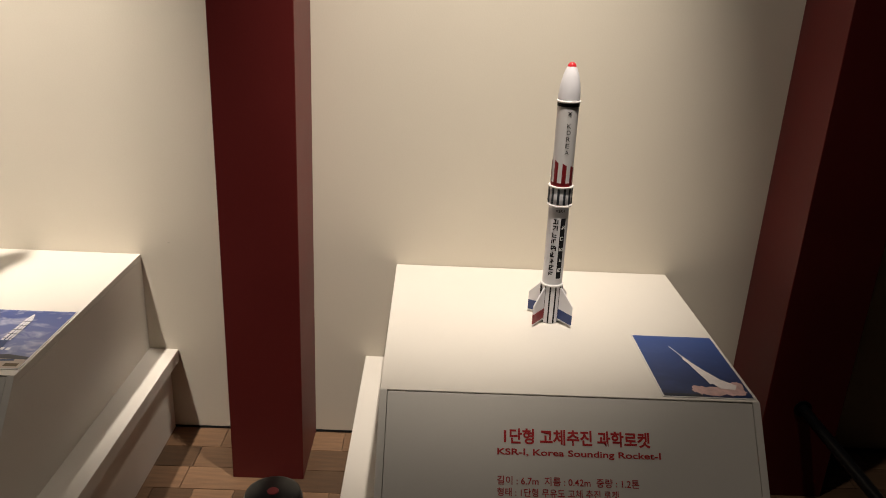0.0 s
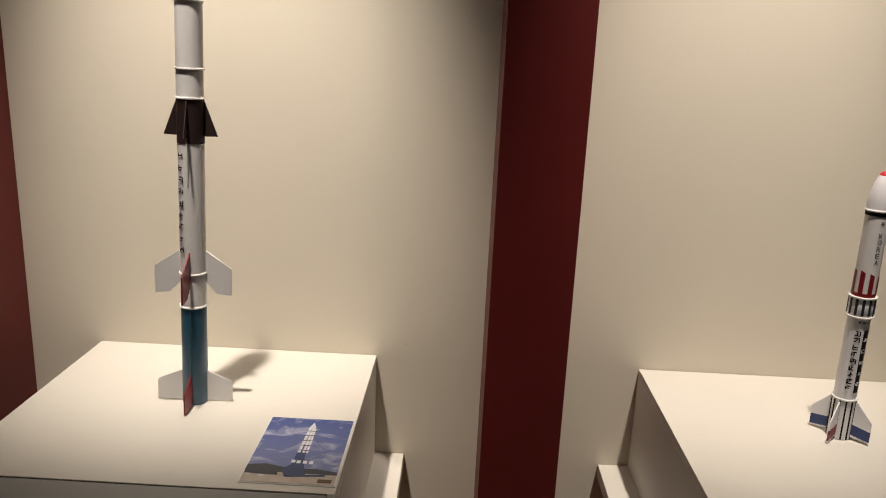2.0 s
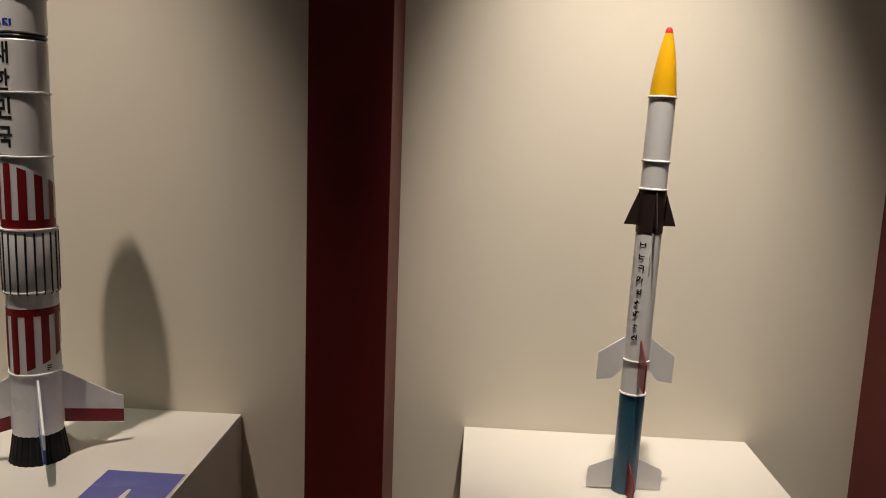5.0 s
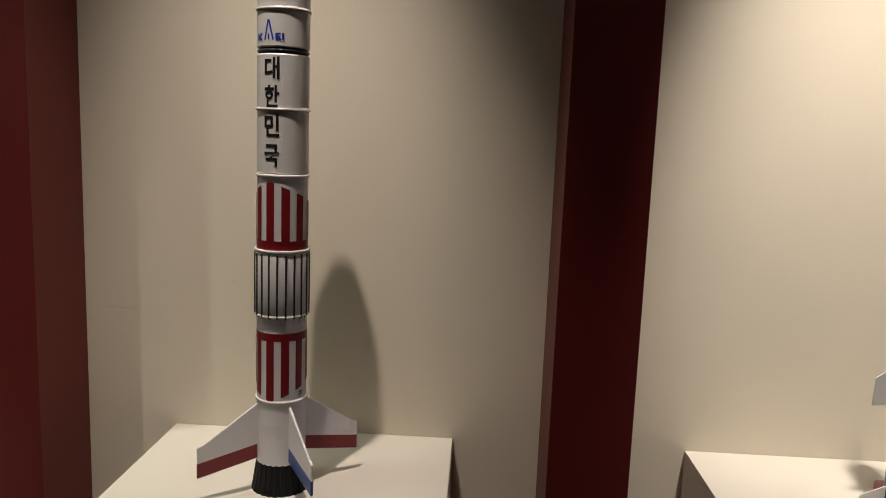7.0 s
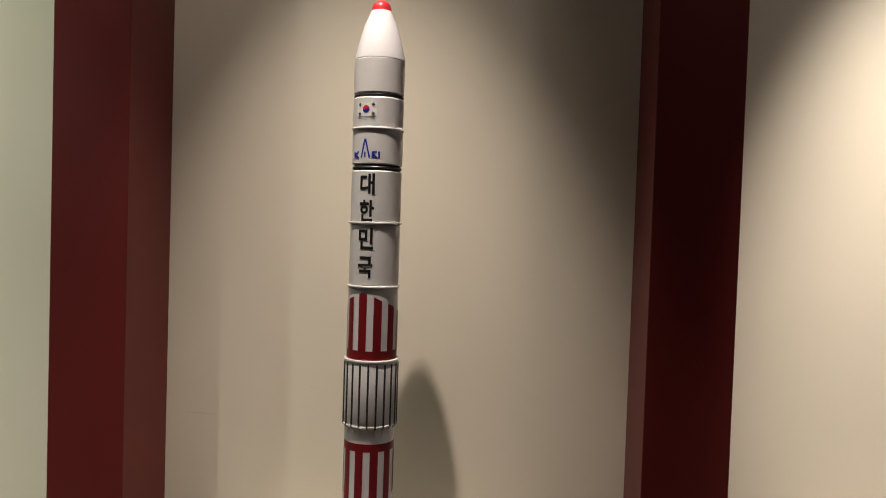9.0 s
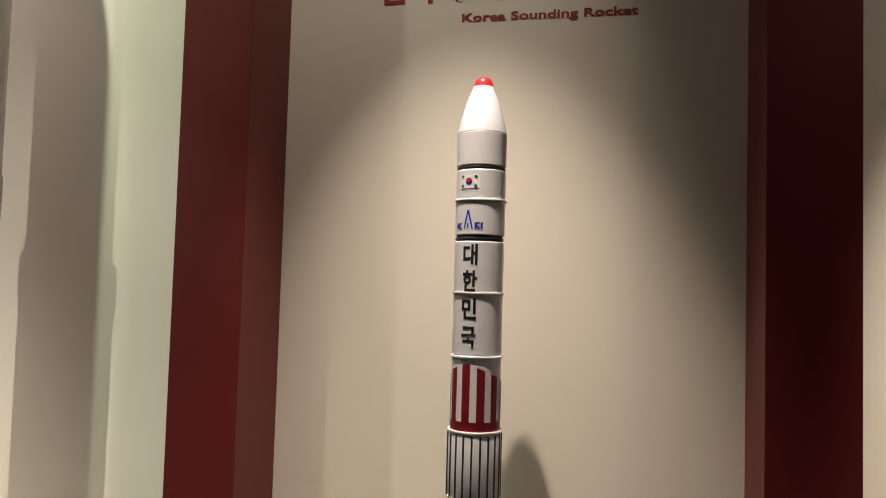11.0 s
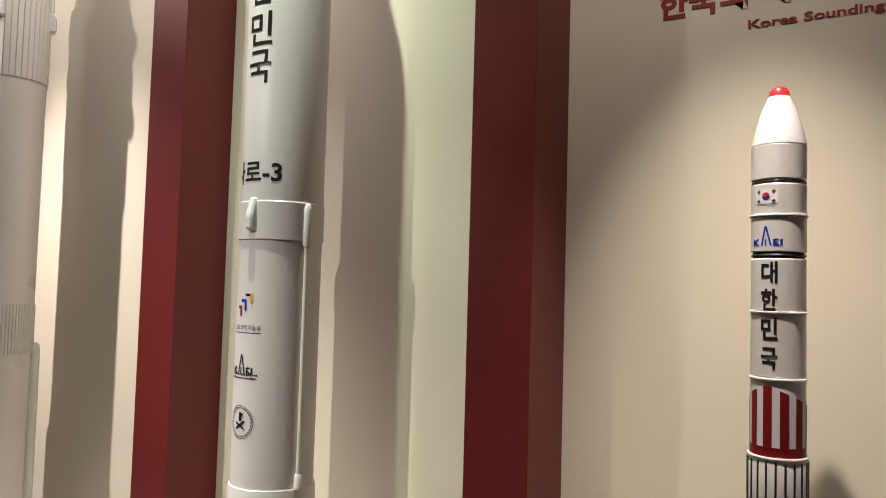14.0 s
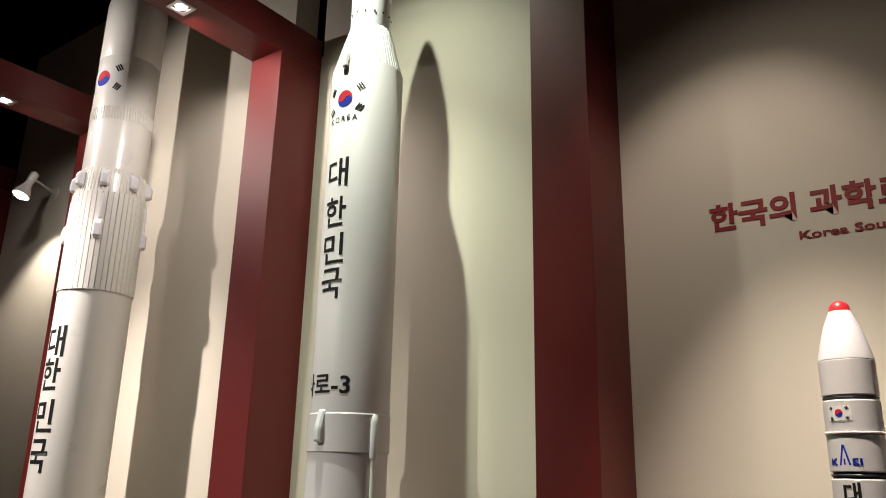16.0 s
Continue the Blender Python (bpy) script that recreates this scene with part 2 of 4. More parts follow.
def lettering(words, width, height, bold=0.0, depth=0.0):
    """The words as a flat mesh, middle at the origin, in a box of that width and height."""
    c = bpy.data.curves.new("words", "FONT")
    c.body, c.offset, c.extrude, c.resolution_u = words, bold, depth, 3
    ob = new("words", c)
    me = bpy.data.meshes.new_from_object(ob.evaluated_get(bpy.context.evaluated_depsgraph_get()))
    bm = bmesh.new()
    bm.from_mesh(me)
    bpy.data.objects.remove(ob)
    bpy.data.curves.remove(c)
    bpy.data.meshes.remove(me)
    xs, ys = [v.co.x for v in bm.verts], [v.co.y for v in bm.verts]
    sx, sy = width / (max(xs) - min(xs)), height / (max(ys) - min(ys))
    mx, my = (max(xs) + min(xs)) / 2, (max(ys) + min(ys)) / 2
    for v in bm.verts:
        v.co = Vector(((v.co.x - mx) * sx, (v.co.y - my) * sy, v.co.z))
    return bm


def wrap(bm, r, az, z, lift=0.0010):
    """Bend a flat mesh round an upright tube of radius r, its middle at the bearing az and the height z."""
    xs = [v.co.x for v in bm.verts]
    step = r * radians(6)
    x = math.floor(min(xs) / step) * step
    while x < max(xs):
        x += step
        bmesh.ops.bisect_plane(bm, geom=bm.verts[:] + bm.edges[:] + bm.faces[:], plane_co=(x, 0, 0), plane_no=(1, 0, 0))
    for v in bm.verts:
        a = radians(az) + v.co.x / r
        v.co = Vector(((r + lift + v.co.z) * math.sin(a), -(r + lift + v.co.z) * math.cos(a), z + v.co.y))
    return bm


def turned(bm, m):
    bmesh.ops.transform(bm, matrix=m, verts=bm.verts)
    return bm


def knob(parent, name, r, az, z0, z1, wide, out, mat, label="", top=0.4):
    """A block on a tube's side with a slanted head."""
    pts = [(r - 0.006, z0), (r + out, z0 + (z1 - z0) * 0.06), (r + out, z1 - (z1 - z0) * top), (r + out * 0.25, z1), (r - 0.006, z1)]
    b = prism(pts, wide, az)
    return part(name, b, mat, parent, label)


def flag(parent, r, az, z, w, label="South Korean flag marking"):
    """The flag's circle and four trigrams, laid on a tube."""
    h = w * 0.62
    f = part("flag", wrap(flat([rect(0, 0, w, h)]), r, az, z, 0.0004), RING, parent, label)
    q = h * 0.27
    red = [disc(0, 0, q, 0, 180), disc(-q / 2, 0, q / 2, 180, 360)]
    blue = [disc(0, 0, q, 180, 360)]
    tilt = -33
    rot = Matrix.Rotation(radians(tilt), 4, "Z")
    part("red_half", wrap(turned(flat(red), rot), r, az, z, 0.0010), FLAGRED, f)
    part("blue_half", wrap(turned(flat(blue), rot), r, az, z, 0.0008), INKBLUE, f)
    part("blue_swirl", wrap(turned(flat([disc(q / 2, 0, q / 2, 0, 180)]), rot), r, az, z, 0.0014), INKBLUE, f)
    for sx in (-1, 1):
        for sy in (-1, 1):
            cx, cy = sx * w * 0.33, sy * h * 0.33
            a = math.atan2(cy, cx)
            bars = [line(cx + math.cos(a) * k * h * 0.07 - math.sin(a) * h * 0.11, cy + math.sin(a) * k * h * 0.07 + math.cos(a) * h * 0.11,
                         cx + math.cos(a) * k * h * 0.07 + math.sin(a) * h * 0.11, cy + math.sin(a) * k * h * 0.07 - math.cos(a) * h * 0.11, h * 0.05) for k in (-1, 0, 1)]
            part("trigram", wrap(flat(bars), r, az, z, 0.0010), INK, f)
    return f


def arch_logo(parent, r, az, z, w, mat):
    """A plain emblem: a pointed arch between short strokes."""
    h = w * 0.62
    t = w * 0.055
    p = [line(-w * 0.14, -h / 2, -w * 0.02, h * 0.42, t), line(w * 0.16, -h / 2, w * 0.02, h * 0.42, t), rect(0, h * 0.44, t * 1.5, h * 0.12),
         rect(0.0, -h * 0.33, t * 0.9, h * 0.3)]
    for x in (-0.46, 0.27, 0.47):
        p.append(rect(w * x, -h * 0.33, t * 1.3, h * 0.34))
    p += [line(-w * 0.43, -h * 0.33, -w * 0.25, -h * 0.17, t), line(-w * 0.43, -h * 0.33, -w * 0.25, -h * 0.5, t), rect(w * 0.34, -h * 0.19, w * 0.12, t),
          line(w * 0.30, -h * 0.34, w * 0.41, -h * 0.5, t)]
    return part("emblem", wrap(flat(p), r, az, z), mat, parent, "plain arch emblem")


def bars(width, height, rows, mat, parent, r, az, z, name="marking", seed=1):
    """Rows of small strokes, in place of writing too small to read."""
    rng = random.Random(seed)
    out = []
    for k in range(rows):
        y = height * (0.5 - (k + 0.5) / rows)
        x = -width / 2
        while x < width / 2:
            w = height / rows * rng.uniform(0.25, 0.6)
            out.append(rect(min(x + w / 2, width / 2), y, w, height / rows * rng.uniform(0.4, 0.62)))
            x += w + height / rows * 0.22
    return part(name, wrap(flat(out), r, az, z), mat, parent)


def glyphs(n, size, pitch, seed):
    """A column of n made-up stroke clusters, in place of writing that cannot be read."""
    rng = random.Random(seed)
    out = []
    for k in range(n):
        y, w = pitch * ((n - 1) / 2 - k), size * 0.22
        for x in rng.sample((-0.42, -0.05, 0.42), rng.choice((1, 2))):
            out.append(rect(x * size, y + rng.uniform(-0.1, 0.1) * size, w, size * rng.uniform(0.6, 1.0)))
        for yy in rng.sample((-0.42, 0.0, 0.42), rng.choice((1, 2))):
            out.append(rect(rng.uniform(-0.12, 0.12) * size, y + yy * size, size * rng.uniform(0.5, 0.95), w))
        if rng.random() < 0.45:
            out.append(line(-0.4 * size, y - 0.35 * size, 0.15 * size, y + 0.3 * size, w))
    return out


# ---- structure ----
SCUFFS = [(-0.785, 0.655, 0.006, 0.004, 0), (-3.39, 0.966, 0.095, 0.0018, -2), (-3.055, 1.062, 0.005, 0.004, 0)]
COLUMNS = [(1.02, 1.25), (-0.556, -0.343), (-2.138, -1.923), (-3.711, -3.498), (-5.252, -5.042), (-6.80, -6.59), (-8.36, -8.15)]

# one wall below the beams; above them a panel for each bay, with a gap over every column
SPLIT = 3.66
wall_mesh = boxed((-8.36, NORTH, 0.006), (4.6, NORTH + 0.16, SPLIT))
ends = sorted(COLUMNS)
for (a, b), (c, d) in zip(ends, ends[1:] + [(4.6, 4.8)]):
    box(wall_mesh, (b + 0.01, NORTH, SPLIT), (c - 0.006, NORTH + 0.16, 4.66))
tagged(part("wall_north", wall_mesh, WALL), "cream painted plain exhibition wall behind the rockets", "wall", kind="structure")
# solid black strip: the shade under the wall's foot is put into its colour
tagged(part("wall_foot_shade_strip", boxed((-8.36, NORTH - 0.002, 0.0), (1.03, NORTH + 0.01, 0.007)), GAP_SHADE), "black strip painted as the shadow gap under the cream wall", "trim", kind="structure")
tagged(part("wall_back", boxed((-13.2, 4.0, 0), (4.8, 4.15, 7.0)), DARK), "black painted far hall wall", "wall", kind="structure")
tagged(part("wall_south", boxed((-13.2, -6.15, 0), (4.8, -6.0, 7.0)), SHADE), "dark plain hall wall", "wall", kind="structure")
tagged(part("wall_west", boxed((-13.2, -6.0, 0), (-13.05, 4.0, 7.0)), DARK), "dark plain hall wall", "wall", kind="structure")
tagged(part("wall_east", boxed((4.6, -6.0, 0), (4.8, 4.0, 7.0)), SHADE), "dark plain hall wall", "wall", kind="structure")
tagged(part("ceiling", boxed((-13.2, -6.15, 7.0), (4.8, 4.15, 7.15)), DARK), "black unlit hall ceiling", "ceiling", kind="structure")
floor = tagged(part("floor", boxed((-13.2, -6.15, -0.2), (4.8, 4.15, -0.010)), OAK), "brown oak block parquet floor", "floor", kind="structure")

# ---- red portal frames ----
BEAM_LOW, BEAM_TOP, FRONT = 3.575, 3.745, 1.94
for a, b in COLUMNS:
    mid = (a + b) / 2
    t = thing("portal_frame", (mid, NORTH, 0), "maroon painted square column with a beam reaching over the walkway", "column", "red portal frames")
    h = (b - a) / 2
    part("column", boxed((-h, FRONT - NORTH, 0), (h, 0.0, BEAM_LOW), 0.002), MAROON, t)
    part("beam", boxed((-h, -0.98, BEAM_LOW + 0.0005), (h, 0.0, BEAM_TOP), 0.002), MAROON, t)

for dx in (-5.15, -6.70):
    t = thing("recessed_downlight", (dx, 1.46, BEAM_LOW), "small square recessed downlight, lit, under a maroon beam", "lamp", "beam downlights")
    fr = bmesh.new()
    for lo, hi in (((-0.045, -0.045, -0.006), (0.045, -0.03, 0.0)), ((-0.045, 0.03, -0.006), (0.045, 0.045, 0.0)), ((-0.045, -0.03, -0.006), (-0.03, 0.03, 0.0)), ((0.03, -0.03, -0.006), (0.045, 0.03, 0.0))):
        box(fr, lo, hi)
    part("frame", fr, CHROME, t)
    part("bulb", lathe([(0.001, -0.003), (0.022, -0.003), (0.027, 0.0)], 20), LAMP, t, "glowing lamp face")


def can_lamp(x, y, z, tx, ty, tz, up):
    t = thing("track_spotlight", (x, y, z), "cylindrical spotlight hung on a rod from the dark ceiling", "lamp", "ceiling spotlights")
    aim = look((0, 0, 0), (tx - x, ty - y, tz - z))
    part("housing", turned(lathe([(0.03, 0.02), (0.045, 0.03), (0.045, 0.16), (0.03, 0.19), (0.008, 0.2)], 24), aim), RUBBER, t, smooth=True)
    part("rod", boxed((-0.008, -0.008, 0.12), (0.008, 0.008, up - z)), RUBBER, t)


for (lx, ly, lz), beams in BAY_LAMPS:
    can_lamp(lx, ly, lz, beams[0][0], NORTH, beams[0][1], 7.0)
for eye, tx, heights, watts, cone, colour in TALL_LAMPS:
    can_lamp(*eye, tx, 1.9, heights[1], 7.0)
can_lamp(*TWIN_LAMP[0], *TWIN_LAMP[1][0][0], 7.0)
can_lamp(*SHOULDER_LAMP[0], *SHOULDER_LAMP[1], 7.0)

t = thing("arm_spotlight", (-7.515, NORTH, 3.43), "white spotlight bulb on a short wall arm, lit", "lamp")
part("wall_plate", turned(lathe([(0.045, 0), (0.045, 0.012), (0.03, 0.02)], 24), pose(0, 0, 0, 90)), METAL, t, smooth=True)
JOINT, FACE = Vector((0.155, -0.235, 0.0)), Vector((0.150, -0.285, -0.135))
part("arm", turned(lathe([(0.008, 0), (0.008, JOINT.length)], 12), JOINT.to_track_quat("Z", "Y").to_matrix().to_4x4()), METAL, t, smooth=True)
bulb = Matrix.Translation(JOINT) @ (FACE - JOINT).to_track_quat("Z", "Y").to_matrix().to_4x4()
part("joint", turned(lathe([(0.012, -0.045), (0.026, -0.035), (0.026, 0.03), (0.02, 0.04)], 20), bulb), METAL, t, smooth=True)
head = part("bulb", turned(lathe([(0.022, 0.035), (0.026, 0.06), (0.046, 0.105), (0.055, 0.132), (0.053, 0.14)], 28), bulb), METAL, t, smooth=True)
part("lamp_face", turned(lathe([(0.001, 0.1405), (0.05, 0.1405), (0.035, 0.150), (0.001, 0.154)], 24), bulb), LAMP, head, smooth=True)

# ---- pedestals ----
TOP, BACK, EDGE, SLOPE = 0.615, NORTH - 0.002, 1.452, 0.84
PW = 0.418


def pedestal(x, label):
    """A desk-like plinth: two side boards, top, sloping front board, all on a lower base."""
    t = thing("display_pedestal", (x, 0, 0), label, "pedestal", "rocket pedestals")
    foot = 0.292
    yf = EDGE - SLOPE * (TOP - foot)
    for s in (-1, 1):
        bm = prism([(-BACK, foot), (-BACK, TOP - 0.0185), (-EDGE - 0.014, TOP - 0.0185), (-EDGE - 0.0015, TOP - 0.0005), (-EDGE, TOP - 0.0005), (-yf, foot)], 0.016, 0, 0.0006)
        part("side_board", turned(bm, pose(s * (PW - 0.008), 0, 0)), BOARD, t)
    part("top_board", prism([(-BACK, TOP - 0.018), (-BACK, TOP), (-EDGE - 0.001, TOP), (-EDGE - 0.0135, TOP - 0.018)], 2 * PW, 0, 0.0008), BOARD, t)
    length = math.hypot(TOP - foot, EDGE - yf)
    m = Matrix.Translation((0, EDGE, TOP)) @ Matrix.Rotation(math.atan2(1, SLOPE), 4, "X")
    part("front_board", turned(boxed((-PW + 0.0172, -length + 0.004, -0.016), (PW - 0.0172, -0.0028, -0.0015), 0.0008), m), BOARD, t)
    # slab behind the front board, its grey painted as the gap's soft shade
    part("gap_shade_backing", turned(boxed((-PW + 0.0165, -length + 0.002, -0.024), (PW - 0.0165, -0.0015, -0.0165)), m), GAP_SHADE_SOFT, t, "grey backing coloured as the shaded gap round the front board")
    part("base_slab", boxed((-PW - 0.092, yf - 0.06, foot - 0.042), (PW + 0.092, BACK, foot), 0.0015), BOARD, t)
    part("base", boxed((-PW - 0.062, yf - 0.03, 0), (PW + 0.062, BACK - 0.001, foot - 0.0425), 0.0015), BOARD, t)
    return t, m


def board_words(t, m, words, x0, x1, s0, s1, bold, x):
    bm = lettering(words, x1 - x0, s1 - s0, bold)
    turned(bm, m @ Matrix.Translation(((x0 + x1) / 2 - x, -(s0 + s1) / 2, -0.0009)))
    return part("lettering", bm, INKRED, t, "red printed lettering on the front board")


PX = [0.331, -1.291, -2.812]
texts = [
    [("1단형 고체추진 과학로켓", 0.184, 0.500, 0.073, 0.106, 0.030), ("KSR-Ⅰ, Korea Sounding Rocket-Ⅰ", 0.170, 0.521, 0.115, 0.133, 0.022),
     ("길이 : 6.7m  지름 : 0.42m  중량 : 1.2톤", 0.170, 0.471, 0.172, 0.190, 0.008), ("형태 : 1단형 무유도 고체 추진 로켓", 0.170, 0.427, 0.196, 0.213, 0.008)],
    [("2단형 고체추진 과학로켓", -1.438, -1.122, 0.073, 0.106, 0.030), ("KSR-Ⅱ, Korea Sounding Rocket-Ⅱ", -1.452, -1.101, 0.115, 0.133, 0.022)],
    []]
for x, rows, name in zip(PX, texts, ("cream display pedestal with a sloping front board in red lettering", "cream display pedestal with red lettering, beside a maroon column",
                                    "cream display pedestal under the white and red rocket")):
    t, m = pedestal(x, name)
    for words, x0, x1, s0, s1, bold in rows:
        board_words(t, m, words, x0, x1, s0, s1, bold, x)

# ---- photographs ----
SKY1 = printed_sky("launch_sky_print", (0.030, 0.075, 0.27), (0.014, 0.026, 0.075), (0.06, 0.10, 0.28), 0.3)
SKY2 = printed_sky("cloudy_sky_print", (0.026, 0.055, 0.22), (0.17, 0.20, 0.38), (0.50, 0.51, 0.62), 0.85)
SKY3 = printed_sky("dusk_sky_print", (0.09, 0.10, 0.34), (0.16, 0.15, 0.36), (0.22, 0.22, 0.42), 0.4)
SMOKE = material("printed_smoke", (0.60, 0.40, 0.38), 0.35, vary=0.3, scale=45)
PLUME = material("printed_plume", (0.80, 0.74, 0.72), 0.35, vary=0.1, scale=60)
SAND = material("printed_sand", (0.50, 0.42, 0.36), 0.35, vary=0.15, scale=40)
HILL = material("printed_hill", (0.02, 0.025, 0.04), 0.35, vary=0.3, scale=50)
PRINTBLUE = material("printed_blue", (0.012, 0.035, 0.12), 0.35, vary=0.3, scale=60)
PRINTWHITE = material("printed_white", (0.70, 0.70, 0.74), 0.35, vary=0.2, scale=90)
PAPER = material("photo_paper", (0.70, 0.68, 0.66), 0.4)


def photo(x, y, w, h, sky, label):
    t = thing("photograph", (x, y, TOP), label, "photograph", "photographs on pedestals")
    part("sheet", boxed((-w / 2, -h / 2, 0), (w / 2, h / 2, 0.0018)), PAPER, t)
    part("print", turned(flat([rect(0, 0, w - 0.006, h - 0.006)]), pose(0, 0, 0.0024)), sky, t, "printed sky")
    return t


def on_print(t, name, polys, mat, lift):
    return part(name, turned(flat(polys), pose(0, 0, 0.0024 + lift)), mat, t)


def blob(x, y, rx, ry, seed):
    rng = random.Random(seed)
    return [(x + rx * (1 + rng.uniform(-0.2, 0.2)) * math.cos(a * math.pi / 11), y + ry * (1 + rng.uniform(-0.2, 0.2)) * math.sin(a * math.pi / 11)) for a in range(22)]


t = photo(0.640, 1.612, 0.206, 0.300, SKY1, "glossy photograph of a rocket climbing in blue sky")
on_print(t, "horizon", [rect(-0.055, -0.1405, 0.088, 0.010)], HILL, 0.0003)
for k, (bx, by, bw, bh) in enumerate(((-0.010, -0.118, 0.020, 0.018), (0.022, -0.122, 0.036, 0.019), (0.060, -0.118, 0.034, 0.022), (0.080, -0.096, 0.014, 0.018))):
    on_print(t, "smoke", [blob(bx, by, bw, bh, 2 + k)], SMOKE, 0.0004 + 0.0003 * k)
on_print(t, "plume", [[(-0.007, 0.036), (-0.003, 0.038), (0.006, 0.012), (0.024, -0.026), (0.050, -0.070), (0.080, -0.096), (0.070, -0.116), (0.038, -0.112), (0.028, -0.092), (0.020, -0.094), (0.016, -0.070), (0.008, -0.040), (-0.002, 0.006), (-0.008, 0.020)]], PLUME, 0.0017)
on_print(t, "rocket", [line(-0.023, 0.087, -0.006, 0.036, 0.0034)], PRINTWHITE, 0.0020)

t = photo(-0.980, 1.625, 0.206, 0.296, SKY2, "glossy photograph of a rocket on its blue launcher")
on_print(t, "sand", [rect(0, -0.124, 0.2, 0.042)], SAND, 0.0004)
on_print(t, "hills", [[(-0.1, -0.103), (-0.1, -0.078), (-0.06, -0.072), (0.0, -0.088), (0.05, -0.084), (0.1, -0.094), (0.1, -0.106)]], HILL, 0.0008)
on_print(t, "launcher", [[(-0.010, -0.122), (-0.024, -0.092), (-0.006, -0.07), (-0.002, 0.02), (0.010, 0.02), (0.016, -0.03), (0.022, -0.07), (0.034, -0.118)], line(0.0, -0.117, 0.075, -0.110, 0.008)], PRINTBLUE, 0.0012)
on_print(t, "cabin", [[(-0.098, -0.113), (-0.098, -0.098), (-0.07, -0.096), (-0.03, -0.096), (-0.026, -0.116)], rect(-0.045, -0.104, 0.03, 0.014)], HILL, 0.0014)
for x0, y0, x1, y1, w in ((0.000, -0.02, 0.004, 0.100, 0.007), (0.010, -0.02, 0.011, 0.108, 0.006), (0.018, -0.02, 0.016, 0.094, 0.005)):
    on_print(t, "rocket", [line(x0, y0, x1, y1, w)], PRINTWHITE, 0.0016)
on_print(t, "rocket_tip", [[(0.001, 0.098), (0.008, 0.124), (0.017, 0.096)]], PRINTWHITE, 0.0018)
for k, y in enumerate((-0.010, 0.012, 0.034, 0.058, 0.080)):
    on_print(t, "rung", [rect(0.009, y, 0.022, 0.0032)], HILL, 0.0020)
for bx, by in ((-0.004, -0.058), (0.008, -0.060), (0.022, -0.060), (0.036, -0.061)):
    on_print(t, "pale_box", [rect(bx, by, 0.009, 0.012)], PRINTWHITE, 0.0016)
for bx, by in ((-0.088, -0.118), (-0.060, -0.121)):
    on_print(t, "pale_box", [rect(bx, by, 0.012, 0.006)], PRINTWHITE, 0.0016)
on_print(t, "stamp", [rect(0.078, -0.131, 0.030, 0.014)], material("printed_stamp", (0.10, 0.06, 0.02), 0.4), 0.0008)

t = photo(-2.503, 1.632, 0.206, 0.296, SKY3, "glossy photograph of a rocket launch in a violet blue sky")
on_print(t, "plume", [[(-0.004, 0.05), (0.004, 0.05), (0.018, -0.13), (-0.022, -0.13)]], PLUME, 0.0006)


# ---- the three sounding rockets ----
RY = 1.84


FINBLUE = material("navy_fin_band", (0.018, 0.04, 0.15), 0.4)


